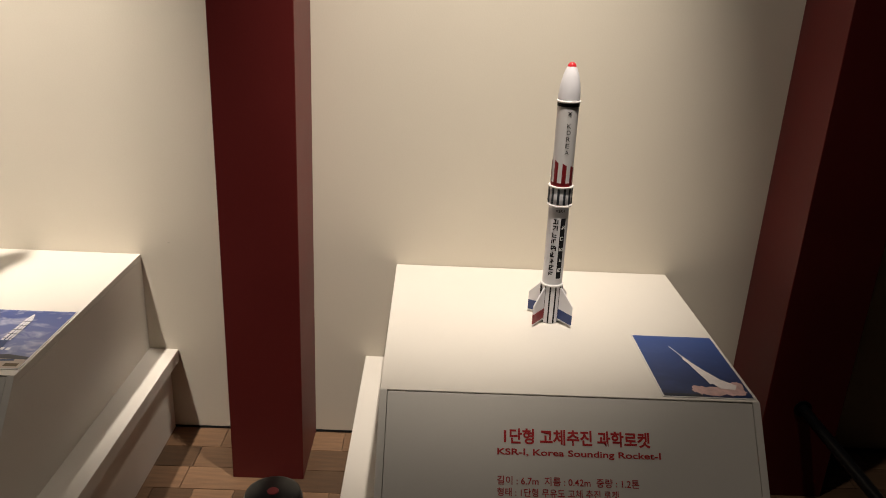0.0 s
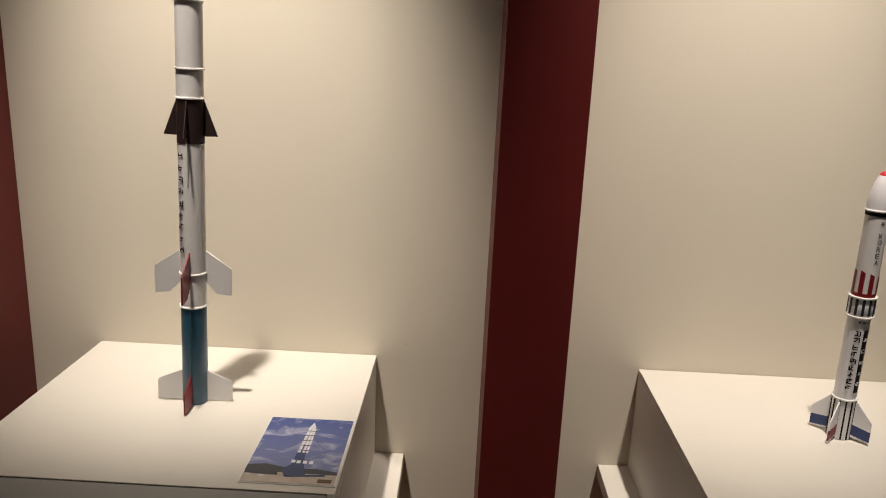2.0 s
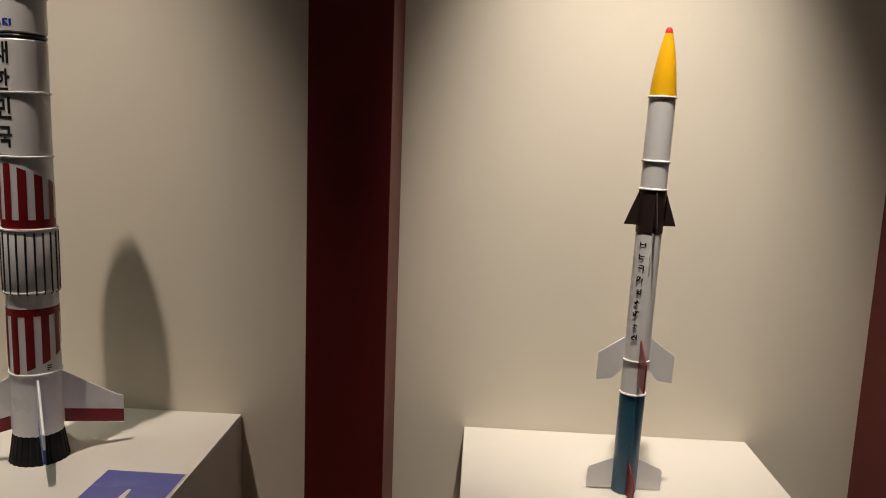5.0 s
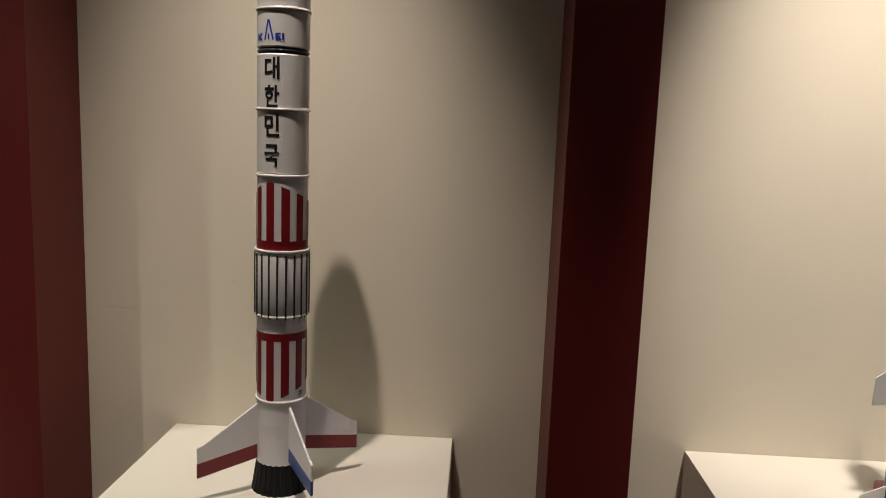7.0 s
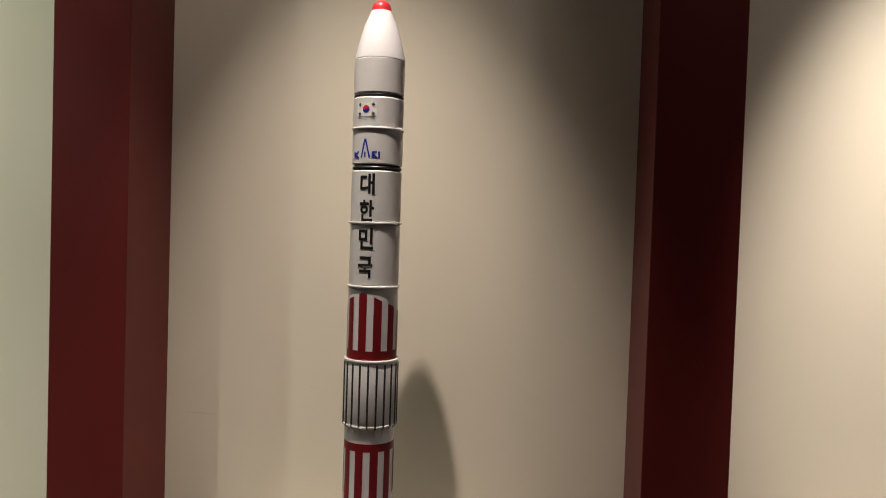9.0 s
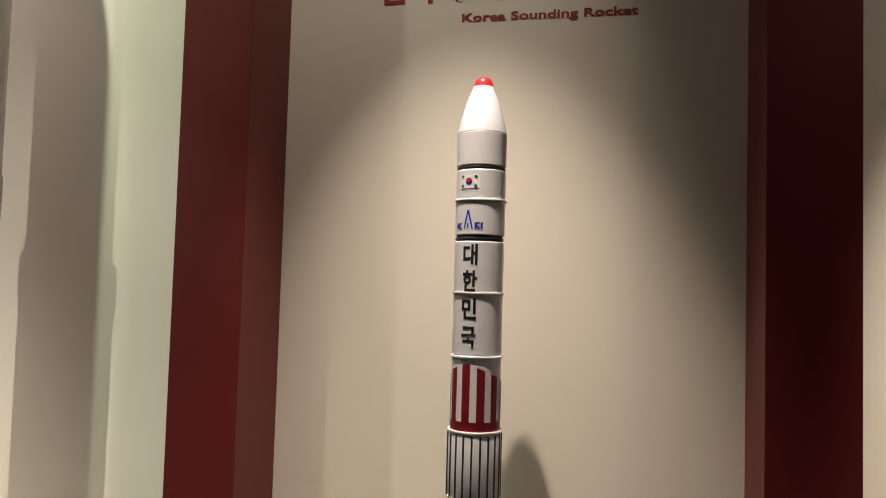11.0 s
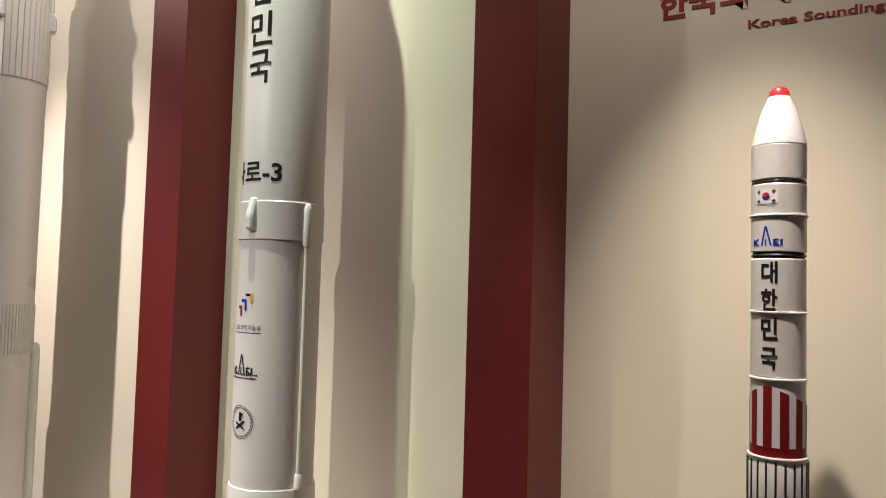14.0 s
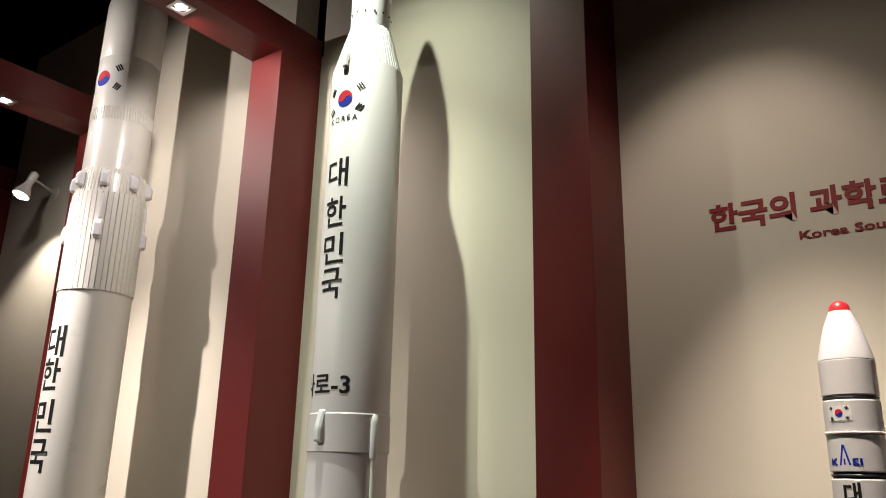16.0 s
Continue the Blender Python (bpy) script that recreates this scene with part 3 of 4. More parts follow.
def sounding_one(x):
    t = thing("model_rocket", (x, RY, TOP), "small white model rocket with red and blue fin bands", "model rocket", "model rockets", lean=-0.5)
    r = 0.026
    z = lambda v: v - TOP
    part("lower_tube", lathe([(r, z(0.725)), (r, z(0.942))]), GLOSS, t, smooth=True)
    tail = part("tail_tube", lathe([(r + 0.001, 0.002), (r + 0.001, z(0.722))]), GLOSS, t, smooth=True)
    for k in range(12):
        part("rib", prism([(r - 0.002, 0.002), (r + 0.003, 0.002), (r + 0.003, z(0.719)), (r - 0.002, z(0.719))], 0.0036, 15 + k * 30), INK, tail)
    part("ring", hoop(r + 0.004, z(0.722), 0.005), RING, t, smooth=True)
    for k in range(4):
        az = 45 + 90 * k
        mat = STRIPE if k == 3 else FINBLUE
        f = part("fin", prism([(r - 0.002, 0.001), (r - 0.002, z(0.714)), (r + 0.006, z(0.716)), (0.071, z(0.674)), (0.071, 0.004), (r + 0.006, 0.010)], 0.0034, az), GLOSS, t)
        part("fin_band", prism([(r + 0.001, 0.014), (r + 0.001, 0.042), (0.0713, 0.036), (0.0713, 0.008)], 0.0044, az), mat, f)
    band = part("band", lathe([(r + 0.002, z(0.938)), (r + 0.003, z(0.940)), (r + 0.003, z(0.982)), (r + 0.002, z(0.984))]), GLOSS, t, smooth=True)
    for k in range(12):
        part("strip", prism([(r, z(0.941)), (r + 0.0046, z(0.941)), (r + 0.0046, z(0.982)), (r, z(0.982))], 0.0062, 12 + k * 30), STEEL, band)
    for zz in (0.937, 0.985):
        part("ring", hoop(r + 0.0058, z(zz), 0.004), RING, t, smooth=True)
    part("upper_tube", lathe([(r, z(0.985)), (r, z(1.196))]), PALE, t, smooth=True)
    part("red_collar", lathe([(r + 0.0006, z(0.987)), (r + 0.0006, z(0.996))]), STRIPE, t, smooth=True)
    w = 2 * math.pi * r / 16
    slats = [[(w * 2 * k - w / 2, 0), (w * 2 * k + w / 2, 0), (w * 2 * k + w / 2, 0.062 - 0.006 * abs(k + 1.6) - 0.006), (w * 2 * k - w / 2, 0.062 - 0.006 * abs(k + 1.6))] for k in range(-4, 4)]
    part("stripes", wrap(flat(slats), r, 0, z(0.994)), STRIPE, t, "dark red upright stripes")
    part("black_line", lathe([(r + 0.0007, z(1.183)), (r + 0.0007, z(1.191))]), INK, t, smooth=True)
    part("ring", hoop(r + 0.0035, z(1.195), 0.004), RING, t, smooth=True)
    part("nose", lathe([(r + 0.0008, z(1.197)), (r + 0.0005, z(1.212)), (r - 0.002, z(1.234)), (r - 0.007, z(1.256)), (r - 0.013, z(1.272)), (0.010, z(1.277))]), GLOSS, t, smooth=True)
    part("cap", lathe([(0.011, z(1.276)), (0.0095, z(1.281)), (0.005, z(1.285)), (0.0015, z(1.286))], 24), RED, t, smooth=True)
    part("emblem", wrap(flat([line(-0.004, -0.004, 0.004, 0.004, 0.0018), line(-0.004, 0.004, 0.004, -0.004, 0.0018), disc(0, 0, 0.0022, n=10)]), r, 3, z(1.168)), INK, t)
    for k, ch in enumerate("KOREA"):
        part("letter", wrap(lettering(ch, 0.0092, 0.0112, 0.004), r, 4, z(1.1385 - 0.0162 * k)), INK, t)
    part("letters", wrap(lettering("KSR-Ⅰ", 0.022, 0.007, 0.02), r, 0, z(0.925)), INK, t)
    col = glyphs(9, 0.0125, 0.0176, 11)
    part("upright_marking", wrap(flat(col), r, -20, z(0.826)), INK, t, "upright black characters")
    part("dark_panel", wrap(flat([rect(0, 0, 0.013, 0.162)]), r, 22, z(0.824)), INK, t, "black upright panel with pale marks")
    light = glyphs(5, 0.0095, 0.0285, 5)
    tagged(part("panel_marking", wrap(flat(light), r, 22, z(0.824), 0.0016), RING, t), kind="stuff")
    return t


def sounding_two(x):
    t = thing("model_rocket", (x, RY, TOP), "slim model rocket with yellow nose, black skirt and teal tail", "model rocket", "model rockets", lean=1.25)
    r = 0.031
    z = lambda v: v - TOP
    part("tail_tube", lathe([(r, 0.001), (r, z(0.875))]), TEAL, t, "teal painted tube", smooth=True)
    part("middle_tube", lathe([(r - 0.0004, z(0.875)), (r - 0.0004, z(1.276))]), PALE, t, smooth=True)
    skirt = part("skirt", lathe([(r + 0.0006, z(1.276)), (r + 0.0006, z(1.378))]), BROWN, t, "matt brown-black skirt", smooth=True)
    for k in range(4):
        part("skirt_fin", prism([(r - 0.002, z(1.292)), (0.063, z(1.293)), (r + 0.001, z(1.376)), (r - 0.002, z(1.376))], 0.003, 4 + 90 * k), BROWN, skirt)
    part("upper_tube", lathe([(r, z(1.38)), (r, z(1.595))]), PALE, t, smooth=True)
    for zz, rr in ((1.38, r + 0.003), (1.446, r + 0.003), (1.595, r + 0.003), (0.959, r + 0.0025), (0.875, r + 0.0028)):
        part("ring", hoop(rr, z(zz), 0.0045), RING, t, smooth=True)
    prof = [(r, z(1.597))]
    for i in range(1, 11):
        s = i / 10
        prof.append((r - (r - 0.0095) * (0.35 * s + 0.65 * s ** 2.0), z(1.597) + s * 0.143))
    part("nose", lathe(prof), YELLOW, t, "yellow tapered nose", smooth=True)
    top = prof[-1][1]
    part("cap", lathe([(0.0096, top), (0.008, top + 0.008), (0.005, top + 0.013), (0.001, top + 0.0145)], 24), RED, t, smooth=True)
    for k in range(4):
        az = 3 + 90 * k
        mat = STRIPE if k in (0, 2) else PALE
        part("middle_fin", prism([(r - 0.002, z(0.938)), (r - 0.002, z(1.016)), (r + 0.002, z(1.014)), (0.094, z(0.972)), (0.094, z(0.902)), (0.056, z(0.906))], 0.0036, az), mat, t,
             "red fin" if k in (0, 2) else "white fin")
        part("tail_fin", prism([(r - 0.002, 0.004), (r - 0.002, 0.086), (0.090, 0.060), (0.094, 0.052), (0.094, 0.004)], 0.0036, az), mat, t, "red fin" if k in (0, 2) else "white fin")
    part("conduit", prism([(r - 0.002, z(1.17)), (r + 0.002, z(1.18)), (r + 0.005, z(1.23)), (r + 0.005, z(1.277)), (r - 0.002, z(1.277))], 0.003, 4), PALE, t)
    part("tail_conduit", prism([(r - 0.002, z(0.70)), (r + 0.003, z(0.71)), (r + 0.003, z(0.872)), (r - 0.002, z(0.872))], 0.003, 3), TEAL, t)
    col = glyphs(9, 0.0145, 0.0283, 23)
    part("upright_marking", wrap(flat(col), r, -32, z(1.135)), INK, t, "upright black characters")
    return t


def sounding_three(x):
    t = thing("model_rocket", (x, RY, TOP), "stout white model rocket with dark red stripes and red cap", "model rocket", "model rockets")
    r = 0.0605
    z = lambda v: v - TOP
    noz = part("nozzle", ribbed([(0.073, 0.0), (0.069, 0.02), (0.063, 0.062), (0.060, 0.078)], 26, 0.0022), INK, t, "black ribbed nozzle skirt")
    part("tail_tube", lathe([(r, 0.074), (r, z(0.852))]), GLOSS, t, smooth=True)
    for k in range(4):
        az = 34 + 90 * k
        f = part("fin", prism([(r - 0.004, z(0.70)), (r - 0.004, z(0.843)), (0.19, z(0.757)), (0.208, z(0.750)), (0.208, z(0.673))], 0.006, az), GLOSS, t)
        part("fin_band", prism([(r + 0.001, z(0.6995)), (r + 0.001, z(0.737)), (0.2083, z(0.712)), (0.2083, z(0.6745))], 0.0072, az), BLUE if k == 0 else STRIPE, f)
    part("lower_tube", lathe([(r, z(0.852)), (r, z(1.066))]), GLOSS, t, smooth=True)
    part("red_collar", lathe([(r + 0.0006, z(1.004)), (r + 0.0006, z(1.023))], 64), STRIPE, t, smooth=True)
    down, up = [], []
    w = r * radians(34.2)
    for k in range(-4, 6):
        x0, x1 = k * w - w * 0.27, k * w + w * 0.27
        fall = lambda u: 0.42 * max(0.0, abs(((u + 5 * w) % (10 * w)) - 5 * w) - w * 0.12)
        mids = [x0, x1] if k else [x0, -w * 0.12, w * 0.12, x1]
        down.append([(x1, 0.001), (x0, 0.001)] + [(u, -0.150 + fall(u)) for u in mids])
        up.append([(x0, -0.001), (x1, -0.001)] + [(u, 0.139 - fall(u)) for u in mids[::-1]])
    part("lower_stripes", wrap(flat(down), r, -12.5, z(1.005)), STRIPE, t, "dark red upright stripes")
    part("ring", hoop(r + 0.0035, z(0.852), 0.006), RING, t, smooth=True)
    band = part("band", lathe([(r + 0.003, z(1.062)), (r + 0.0042, z(1.065)), (r + 0.0042, z(1.218)), (r + 0.003, z(1.221))], 64), PALE, t, "ribbed band with dark strips", smooth=True)
    for k in range(20):
        part("strip", prism([(r, z(1.056)), (r + 0.0066, z(1.062)), (r + 0.0066, z(1.214)), (r, z(1.214))], 0.0042, 4 + k * 18), STEEL, band)
        part("tick", prism([(r - 0.002, z(1.040)), (r + 0.0012, z(1.042)), (r + 0.0012, z(1.062)), (r - 0.002, z(1.062))], 0.0022, 4 + k * 18), PALE, band)
    part("ring", hoop(r + 0.0062, z(1.064), 0.005), RING, t, smooth=True)
    part("ring", hoop(r + 0.0062, z(1.221), 0.006), RING, t, smooth=True)
    part("striped_tube", lathe([(r, z(1.219)), (r, z(1.402))]), GLOSS, t, smooth=True)
    part("red_collar", lathe([(r + 0.0006, z(1.224)), (r + 0.0006, z(1.246))], 64), STRIPE, t, smooth=True)
    part("upper_stripes", wrap(flat(up), r, -13.4, z(1.245)), STRIPE, t, "dark red upright stripes")
    for a, b, rr, mat in ((1.402, 1.55, r, PALE), (1.553, 1.676, r, PALE), (1.690, 1.775, r + 0.0004, PALE), (1.777, 1.850, r + 0.0004, PALE), (1.859, 1.943, r + 0.0006, PALE)):
        part("body_tube", lathe([(rr - 0.002, z(a)), (rr, z(a) + 0.003), (rr, z(b) - 0.003), (rr - 0.002, z(b))], 56), mat, t, smooth=True)
    part("core", lathe([(r - 0.0045, z(1.40)), (r - 0.0045, z(1.94))], 48), INK, t)
    for zz in (1.399, 1.5515, 1.776):
        part("ring", hoop(r + 0.0034, z(zz), 0.005), RING, t, smooth=True)
    for zz in (1.683, 1.8545):
        part("groove", hoop(r - 0.0005, z(zz), 0.006), STEEL, t, smooth=True)
    part("nose", lathe([(r + 0.0004, z(1.943)), (r, z(1.947)), (0.051, z(1.986)), (0.040, z(2.025)), (0.0285, z(2.052)), (0.0245, z(2.062))], 56), GLOSS, t, "glossy white tapered nose", smooth=True)
    part("cap", lathe([(0.0246, z(2.062)), (0.0226, z(2.074)), (0.0175, z(2.082)), (0.009, z(2.0875)), (0.001, z(2.0888))], 40), RED, t, "glossy red nose cap", smooth=True)
    flag(t, r + 0.0006, -19, z(1.819), 0.054)
    part("underline", wrap(flat([rect(0, 0, 0.045, 0.0012)]), r, -19, z(1.798), 0.0012), INK, t)
    arch_logo(t, r, -19, z(1.727), 0.072, INKBLUE)
    for ch, zz in (("대", 1.643), ("한", 1.580), ("민", 1.514), ("국", 1.446)):
        part("letter", wrap(lettering(ch, 0.037, 0.051, 0.028), r, -11.5, z(zz), 0.0008), INK, t, "bold black Korean letter")
    part("marking", wrap(flat([rect(0, 0, 0.012, 0.003), rect(0, 0.006, 0.012, 0.003), rect(-0.003, -0.005, 0.006, 0.003)]), r, 62, z(0.868)), INK, t)
    return t


sounding_one(0.335)
sounding_two(-1.297)
sounding_three(-2.818)

# ---- the two tall launch rockets ----
LOW = 0.292


def low_plinth(x):
    t = thing("low_plinth", (x, 0, 0), "low cream plinth under a tall white rocket", "plinth", "low plinths")
    part("body", boxed((-0.50, 1.42, 0), (0.50, BACK, LOW - 0.02), 0.0015), BOARD, t)
    part("top_board", boxed((-0.51, 1.41, LOW - 0.0195), (0.51, BACK, LOW), 0.0015), BOARD, t)


low_plinth(-4.392)
low_plinth(-5.93)


def launcher_a(x):
    t = thing("model_rocket", (x, RY, LOW), "tall white model launch rocket with a ribbed shoulder and narrow top", "model rocket", "tall model rockets")
    r = 0.139
    z = lambda v: v - LOW
    part("tail_tube", lathe([(0.150, 0.0), (0.150, 0.42), (r + 0.006, z(0.905)), (r + 0.004, z(0.918))], 64), CREAMY, t, smooth=True)
    part("ring", hoop(r + 0.004, z(0.920), 0.008), RING, t, smooth=True)
    part("lower_tube", lathe([(r - 0.001, z(0.922)), (r - 0.001, z(1.73))], 64), ROSY, t, smooth=True)
    part("collar", lathe([(r + 0.001, z(1.729)), (r + 0.004, z(1.731)), (r + 0.004, z(1.853)), (r + 0.001, z(1.857))], 64), ROSY, t, smooth=True)
    part("main_tube", lathe([(r, z(1.857)), (r, z(3.175)), (r - 0.004, z(3.182))], 64), ROSY, t, smooth=True)
    part("shoulder", ribbed([(r - 0.0035, z(3.178)), (r - 0.0035, z(3.184)), (0.088, z(3.360)), (0.084, z(3.372))], 56, 0.003, 0.6), GLOSS, t, "finely ribbed white shoulder cone")
    part("top_tube", lathe([(0.081, z(3.370)), (0.081, z(3.565)), (0.070, z(3.66)), (0.044, z(3.78)), (0.020, z(3.85)), (0.004, z(3.875))], 48), GLOSS, t, smooth=True)
    for k in range(14):
        part("rivet", turned(lathe([(0.0035, 0), (0.0035, 0.003)], 8), pose(0.081 * math.sin(k * 0.449), -0.081 * math.cos(k * 0.449), z(3.434), 90, 0, math.degrees(k * 0.449))), INK, t)
    for k in range(2):
        knob(t, "notch_block", r, 5 + 180 * k, z(3.149), z(3.222), 0.026, 0.012, CREAMY, top=0.2)
        knob(t, "bracket", r, 1 + 180 * k, z(1.755), z(1.868), 0.030, 0.024, GLOSS, top=0.55)
    for az in (78, 258):
        a = radians(az)
        px, py = (r + 0.006) * math.sin(a), -(r + 0.006) * math.cos(a)
        d = part("cable_duct", turned(lathe([(0.008, z(0.96)), (0.008, z(1.72))], 20), pose(px, py, 0)), CREAMY, t, smooth=True)
        part("duct_head", turned(lathe([(0.013, z(1.71)), (0.014, z(1.715)), (0.014, z(1.83)), (0.011, z(1.845)), (0.005, z(1.853))], 20), pose(px, py, 0)), GLOSS, d, smooth=True)
        part("duct_foot", turned(lathe([(0.013, z(0.925)), (0.013, z(0.965)), (0.009, z(0.972))], 20), pose(px, py, 0)), GLOSS, d, smooth=True)
    fl = part("flag_circle", wrap(turned(flat([disc(0, 0, 0.034, 0, 180), disc(-0.017, 0, 0.017, 180, 360)]), pose(0, 0, 0, 0, 0, -28)), r, 6, z(3.021), 0.0012), FLAGRED, t, "South Korean flag marking")
    part("blue_half", wrap(turned(flat([disc(0, 0, 0.034, 180, 360)]), pose(0, 0, 0, 0, 0, -28)), r, 6, z(3.021), 0.0009), INKBLUE, fl)
    part("blue_swirl", wrap(turned(flat([disc(0.017, 0, 0.017, 0, 180)]), pose(0, 0, 0, 0, 0, -28)), r, 6, z(3.021), 0.0016), INKBLUE, fl)
    for sx in (-1, 1):
        for sy in (-1, 1):
            cx, cy, h = sx * 0.064, sy * 0.043, 0.13
            a = math.atan2(cy, cx)
            lines = [line(cx + math.cos(a) * k * h * 0.075 - math.sin(a) * h * 0.12, cy + math.sin(a) * k * h * 0.075 + math.cos(a) * h * 0.12,
                          cx + math.cos(a) * k * h * 0.075 + math.sin(a) * h * 0.12, cy + math.sin(a) * k * h * 0.075 - math.cos(a) * h * 0.12, h * 0.045) for k in (-1, 0, 1)]
            part("trigram", wrap(flat(lines), r, 6, z(3.021)), INK, fl)
    part("letters", wrap(lettering("K O R E A", 0.125, 0.024, 0.016), r, 4, z(2.938)), INK, t, "black word on the rocket's side")
    for ch, zz in (("대", 2.723), ("한", 2.571), ("민", 2.432), ("국", 2.302)):
        part("letter", wrap(lettering(ch, 0.098, 0.112, 0.012), r, 0, z(zz)), INK, t, "glossy black Korean letter")
    part("letters", wrap(lettering("나로-3", 0.222, 0.077, 0.02), r, -5, z(1.952)), INK, t, "bold black Korean name and number")
    part("emblem_red", wrap(flat([rect(-0.022, -0.020, 0.009, 0.034), rect(-0.030, -0.007, 0.020, 0.009)]), r, -7, z(1.514)), STRIPE, t)
    part("emblem_blue", wrap(flat([rect(0.002, 0.000, 0.009, 0.036), rect(-0.008, 0.014, 0.026, 0.010)]), r, -7, z(1.514)), INKBLUE, t)
    part("emblem_yellow", wrap(flat([rect(0.028, 0.022, 0.010, 0.032)]), r, -7, z(1.514)), GOLD, t)
    part("emblem_black", wrap(flat([rect(0.012, 0.033, 0.022, 0.009)]), r, -7, z(1.514)), INK, t)
    part("letters", wrap(lettering("교육과학기술부", 0.125, 0.018, 0.0), r, -5, z(1.440)), INK, t, "small black Korean lettering")
    part("underline", wrap(flat([rect(0, 0, 0.125, 0.0022)]), r, -5, z(1.424)), INK, t)
    arch_logo(t, r, -10, z(1.322), 0.100, INK)
    bars(0.12, 0.022, 2, INK, t, r, -7, z(1.283), "small_marking", 4)
    part("round_emblem", wrap(flat(arcband(0, 0, 0.0525, 0.0545, 0, 360, 30) + [line(-0.02, -0.022, 0.02, 0.004, 0.008), line(-0.022, -0.002, 0.018, -0.02, 0.007), rect(0.0, 0.018, 0.012, 0.028), line(-0.004, 0.008, 0.012, 0.03, 0.005)]), r, -7, z(1.135)), INK, t, "round black emblem")
    part("round_marking", wrap(flat([q for k in range(26) for q in arcband(0, 0, 0.044, 0.049, k * 13.8, k * 13.8 + 8, 1)]), r, -7, z(1.135)), INK, t)
    return t


def launcher_b(x):
    t = thing("model_rocket", (x, RY, LOW), "largest white model launch rocket with ribbed bands and pods", "model rocket", "tall model rockets")
    r = 0.174
    z = lambda v: v - LOW
    part("tail_tube", lathe([(r, 0.0), (r, z(1.24))], 72), CREAMY, t, smooth=True)
    part("lower_band", ribbed([(r + 0.005, z(1.238)), (r + 0.005, z(1.462))], 76, 0.005, 0.55), CREAMY, t, "finely ribbed white band")
    part("main_tube", lathe([(r, z(1.46)), (r, z(2.495))], 72), CREAMY, t, smooth=True)
    part("middle_band", ribbed([(r + 0.006, z(2.490)), (r + 0.006, z(2.992)), (r + 0.002, z(2.998))], 44, 0.012, 0.82), CREAMY, t, "ribbed white band")
    part("taper_band", ribbed([(r + 0.002, z(2.996)), (r - 0.005, z(3.10)), (0.160, z(3.130))], 64, 0.005, 0.55), CREAMY, t, "finely ribbed white taper")
    part("upper_tube", lathe([(0.157, z(3.12)), (0.157, z(3.405))], 72), CREAMY, t, smooth=True)
    part("ribbed_ring", ribbed([(0.159, z(3.403)), (0.159, z(3.474))], 70, 0.003, 0.5), CREAMY, t)
    part("flag_tube", lathe([(0.157, z(3.472)), (0.157, z(3.770)), (0.1555, z(3.773)), (0.1555, z(3.777)), (0.157, z(3.780)), (0.157, z(4.12)), (0.150, z(4.16)), (0.10, z(4.36)), (0.05, z(4.50)), (0.01, z(4.56))], 72), CREAMY, t, smooth=True)
    for k in range(8):
        knob(t, "upper_pod", r - 0.004, 4 + 45 * k, z(3.022), z(3.112), 0.042, 0.030, GLOSS, top=0.25)
    for k in range(4):
        pod = knob(t, "middle_pod", r, 49 + 90 * k, z(2.745), z(2.852), 0.046, 0.028, GLOSS, top=0.25)
        part("spine", prism([(r, z(2.845)), (r + 0.016, z(2.848)), (r + 0.013, z(2.975)), (r, z(2.985))], 0.016, 49 + 90 * k, 0.003), GLOSS, pod)
        a = radians(50 + 90 * k)
        px, py = (r + 0.016) * math.sin(a), -(r + 0.016) * math.cos(a)
        part("booster_duct", turned(lathe([(0.020, 0.0), (0.020, z(1.25)), (0.015, z(1.272)), (0.006, z(1.284))], 20), pose(px, py, 0)), CREAMY, t, smooth=True)
    flag(t, 0.157, 9, z(3.640), 0.27)
    for ch, zz in (("대", 2.236), ("한", 2.080), ("민", 1.888), ("국", 1.708)):
        part("letter", wrap(lettering(ch, 0.128, 0.150, 0.018), r, 5, z(zz)), INK, t, "bold black Korean letter")
    part("round_emblem", wrap(flat(arcband(0, 0, 0.062, 0.092, -30, 200, 24)), r, 12, z(1.062)), RED, t, "red and blue swirl emblem")
    part("swirl", wrap(flat(arcband(0, 0, 0.040, 0.076, 165, 335, 16)), r, 12, z(1.062), 0.0009), INKBLUE, t)
    bars(0.13, 0.022, 1, INK, t, r, 14, z(0.94), "small_marking", 7)
    arch_logo(t, r, 14, z(0.76), 0.12, INKBLUE)
    bars(0.12, 0.012, 1, INK, t, r, 14, z(0.70), "small_marking", 9)
    return t


launcher_a(-4.392)
launcher_b(-6.165)

# ---- wall lettering ----


def wall_words(words, x0, x1, z0, z1, bold, mat, label):
    bm = lettering(words, x1 - x0, z1 - z0, bold, 0.0010)
    turned(bm, pose((x0 + x1) / 2, NORTH - 0.0012, (z0 + z1) / 2, 90, 0, 0))
    ob = part("wall_lettering", bm, mat)
    return tagged(ob, label, "lettering")


wall_words("한국의 과학로켓", -3.207, -2.555, 2.422, 2.514, 0.034, WALLRED, "raised dark red Korean words on the cream wall")
wall_words("Korea Sounding Rocket", -2.949, -2.435, 2.352, 2.386, 0.022, WALLRED, "raised dark red English words on the cream wall")

# ---- small scuffs on the wall ----
SCUFF = material("grey_scuff", (0.55, 0.50, 0.41), 0.8)
for sx, sz, w, h, turn in SCUFFS:
    ob = part("wall_mark", turned(flat([rect(0, 0, w, h)]), pose(sx, NORTH - 0.0006, sz, 90, 0, 0) @ pose(0, 0, 0, 0, 0, turn)), SCUFF)
    tagged(ob, "small grey scuff on the cream wall", "scuff", "wall scuffs", "structure")

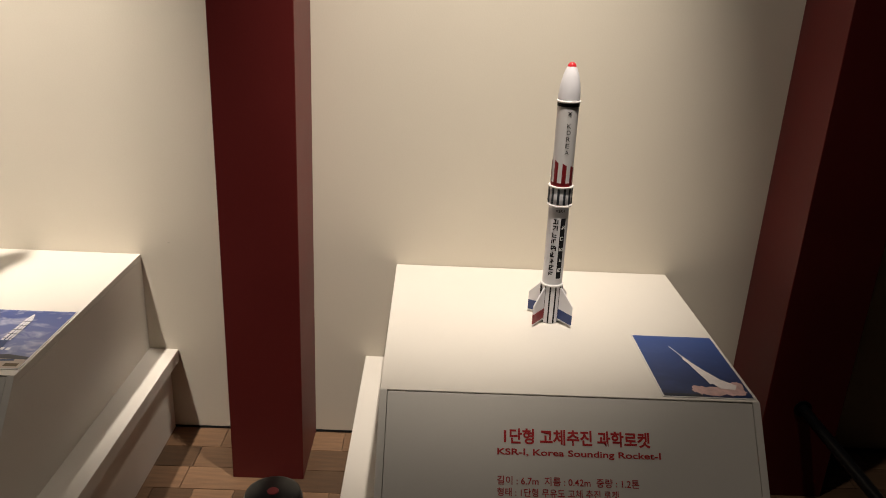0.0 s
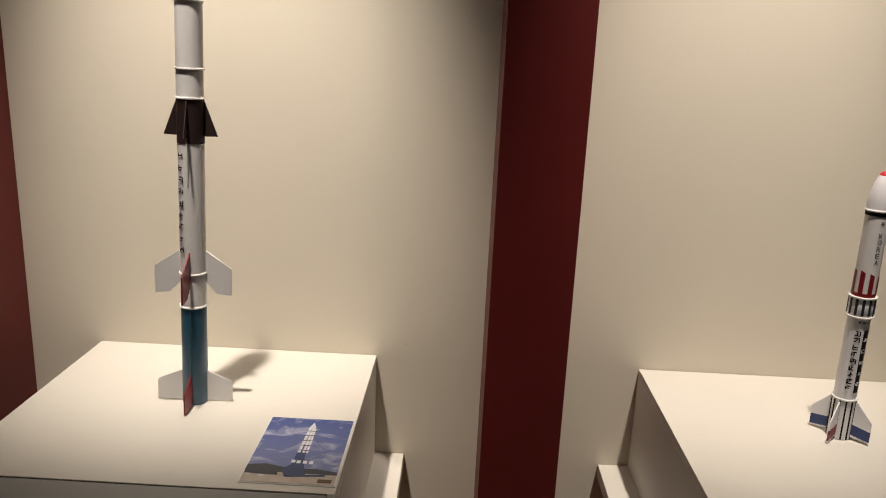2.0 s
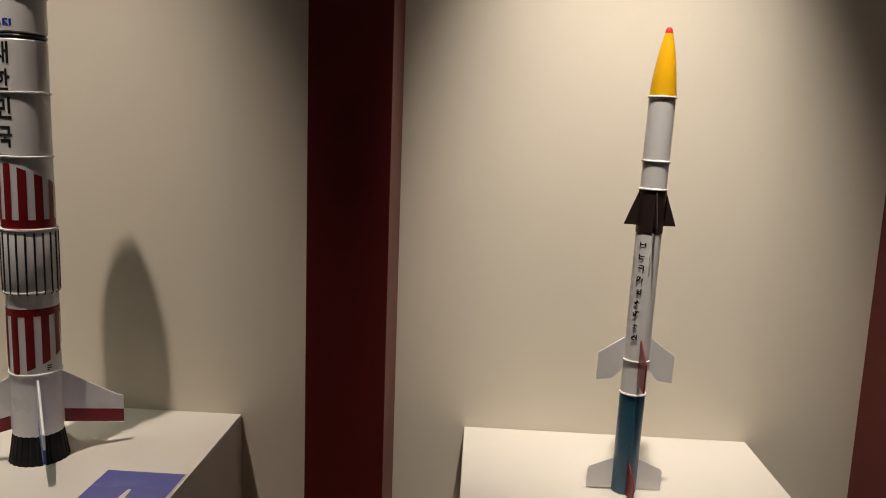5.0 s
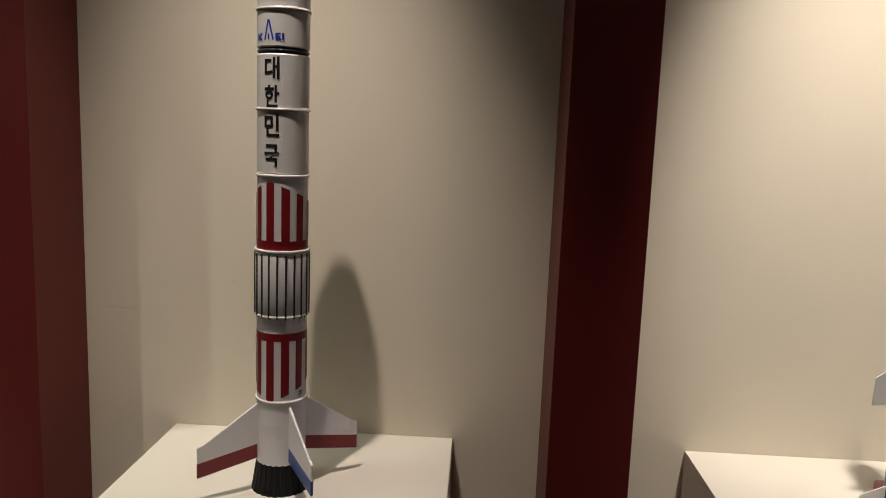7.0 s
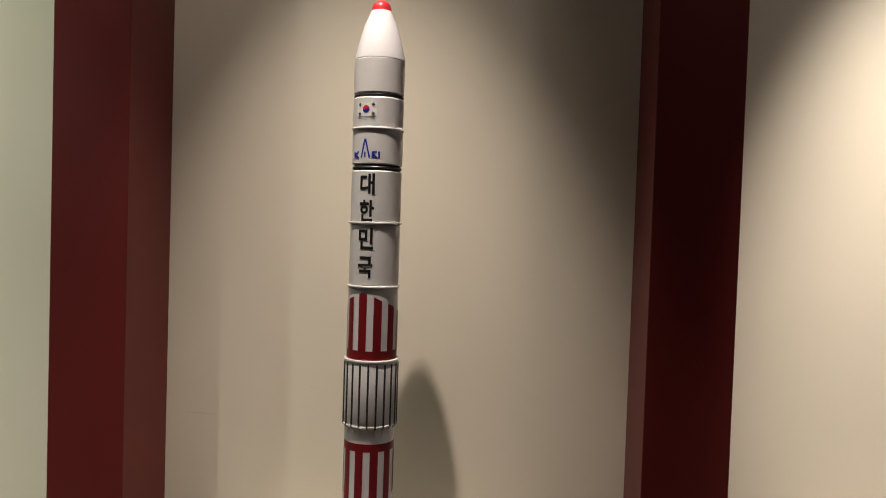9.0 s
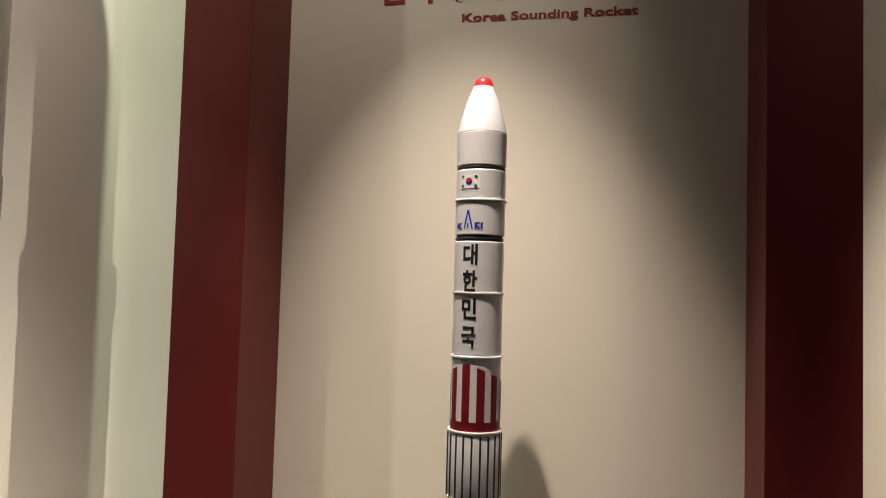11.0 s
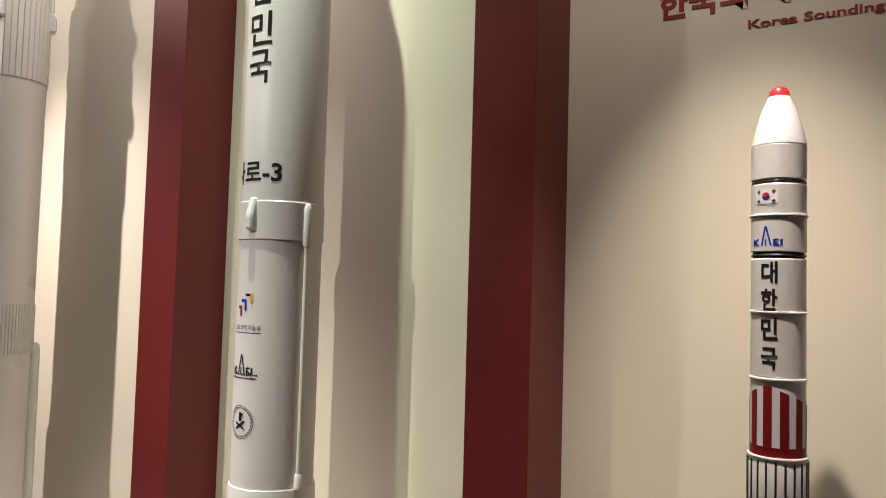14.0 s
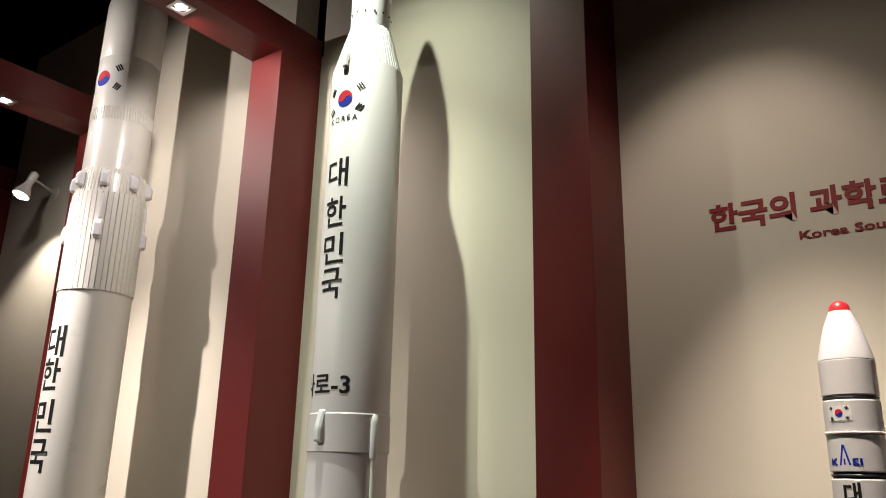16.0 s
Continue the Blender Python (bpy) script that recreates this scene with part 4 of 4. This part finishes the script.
# ---- barrier post ----
CAPBLACK = material("black_plastic", (0.006, 0.006, 0.007), 0.3, vary=0.1)
CAPBLACK.node_tree.nodes["Principled BSDF"].inputs["Specular IOR Level"].default_value = 0.2
t = thing("barrier_post", (-0.150, 0.665, -0.008), "black belt barrier post with a red dot on its cap", "barrier post")
part("foot", lathe([(0.16, 0), (0.16, 0.012), (0.14, 0.022), (0.04, 0.034)], 40), RUBBER, t, smooth=True)
part("pole", lathe([(0.024, 0.03), (0.024, 0.885)], 32), RUBBER, t, smooth=True)
cap = part("cap", lathe([(0.026, 0.88), (0.031, 0.885), (0.031, 0.955), (0.029, 0.962), (0.024, 0.9645), (0.001, 0.9645)], 36), CAPBLACK, t, smooth=True)
part("red_dot", lathe([(0.0062, 0.9648), (0.0058, 0.9654), (0.001, 0.9656)], 24), STRIPE, cap, smooth=True)
part("pale_mark", turned(flat([rect(0, -0.0155, 0.042, 0.0045)]), pose(0, 0, 0.9651)), METAL, cap)

# ---- low rail at the end column ----
t = thing("low_rail", (1.13, 0, -0.008), "low black tubular rail fixed to the maroon end column", "rail")
part("tube", turned(lathe([(0.012, 0.35), (0.016, 0.354), (0.016, FRONT - 0.004)], 24), pose(0, 0, 0.318, -90)), CAPBLACK, t, smooth=True)
part("flange", turned(lathe([(0.026, FRONT - 0.004), (0.026, FRONT - 0.0005)], 24), pose(0, 0, 0.318, -90)), CAPBLACK, t, smooth=True)
p = part("post", turned(lathe([(0.014, 0.010), (0.014, 0.306)], 20), pose(0, 0.45, 0)), CAPBLACK, t, smooth=True)
part("foot", turned(lathe([(0.06, 0.0), (0.06, 0.006), (0.05, 0.012), (0.014, 0.014)], 28), pose(0, 0.45, 0)), CAPBLACK, p, smooth=True)

# ---- floor blocks ----
ROW = 0.105
rng = random.Random(5)
meshes = {}
count = 0
rest_v, rest_f = [], []
y = NORTH - 0.004
while y > -1.2:
    x = -6.4 - rng.uniform(0, 0.2)
    while x < 2.6:
        n = rng.choice((0.12, 0.16, 0.21, 0.27))
        if y > 1.30 and -1.55 < x < 1.0 and count < 290:
            if n not in meshes:
                me = bpy.data.meshes.new("floor_block")
                bm = boxed((0.001, -ROW + 0.001, -0.012), (n - 0.001, -0.001, 0.0))
                bm.to_mesh(me)
                bm.free()
                me.materials.append(OAK)
                meshes[n] = me
            ob = new("floor_block", meshes[n])
            ob.parent = floor
            ob.location = (x, y, rng.uniform(-0.0006, 0))
            count += 1
        else:
            k, dz = len(rest_v), rng.uniform(-0.0008, -0.0002)
            x0, x1, y0, y1 = x + 0.001, x + n - 0.001, y - ROW + 0.001, y - 0.001
            rest_v += [(x0, y0, dz), (x1, y0, dz), (x1, y1, dz), (x0, y1, dz), (x0, y0, -0.011), (x1, y0, -0.011), (x1, y1, -0.011), (x0, y1, -0.011)]
            rest_f += [(k, k + 1, k + 2, k + 3), (k, k + 4, k + 5, k + 1), (k + 1, k + 5, k + 6, k + 2), (k + 2, k + 6, k + 7, k + 3), (k + 3, k + 7, k + 4, k)]
        x += n
    y -= ROW
me = bpy.data.meshes.new("floor_blocks")
me.from_pydata(rest_v, [], rest_f)
me.materials.append(OAK)
ob = new("floor_blocks", me)
ob.parent = floor
tagged(ob, "brown oak floor blocks", kind="stuff")
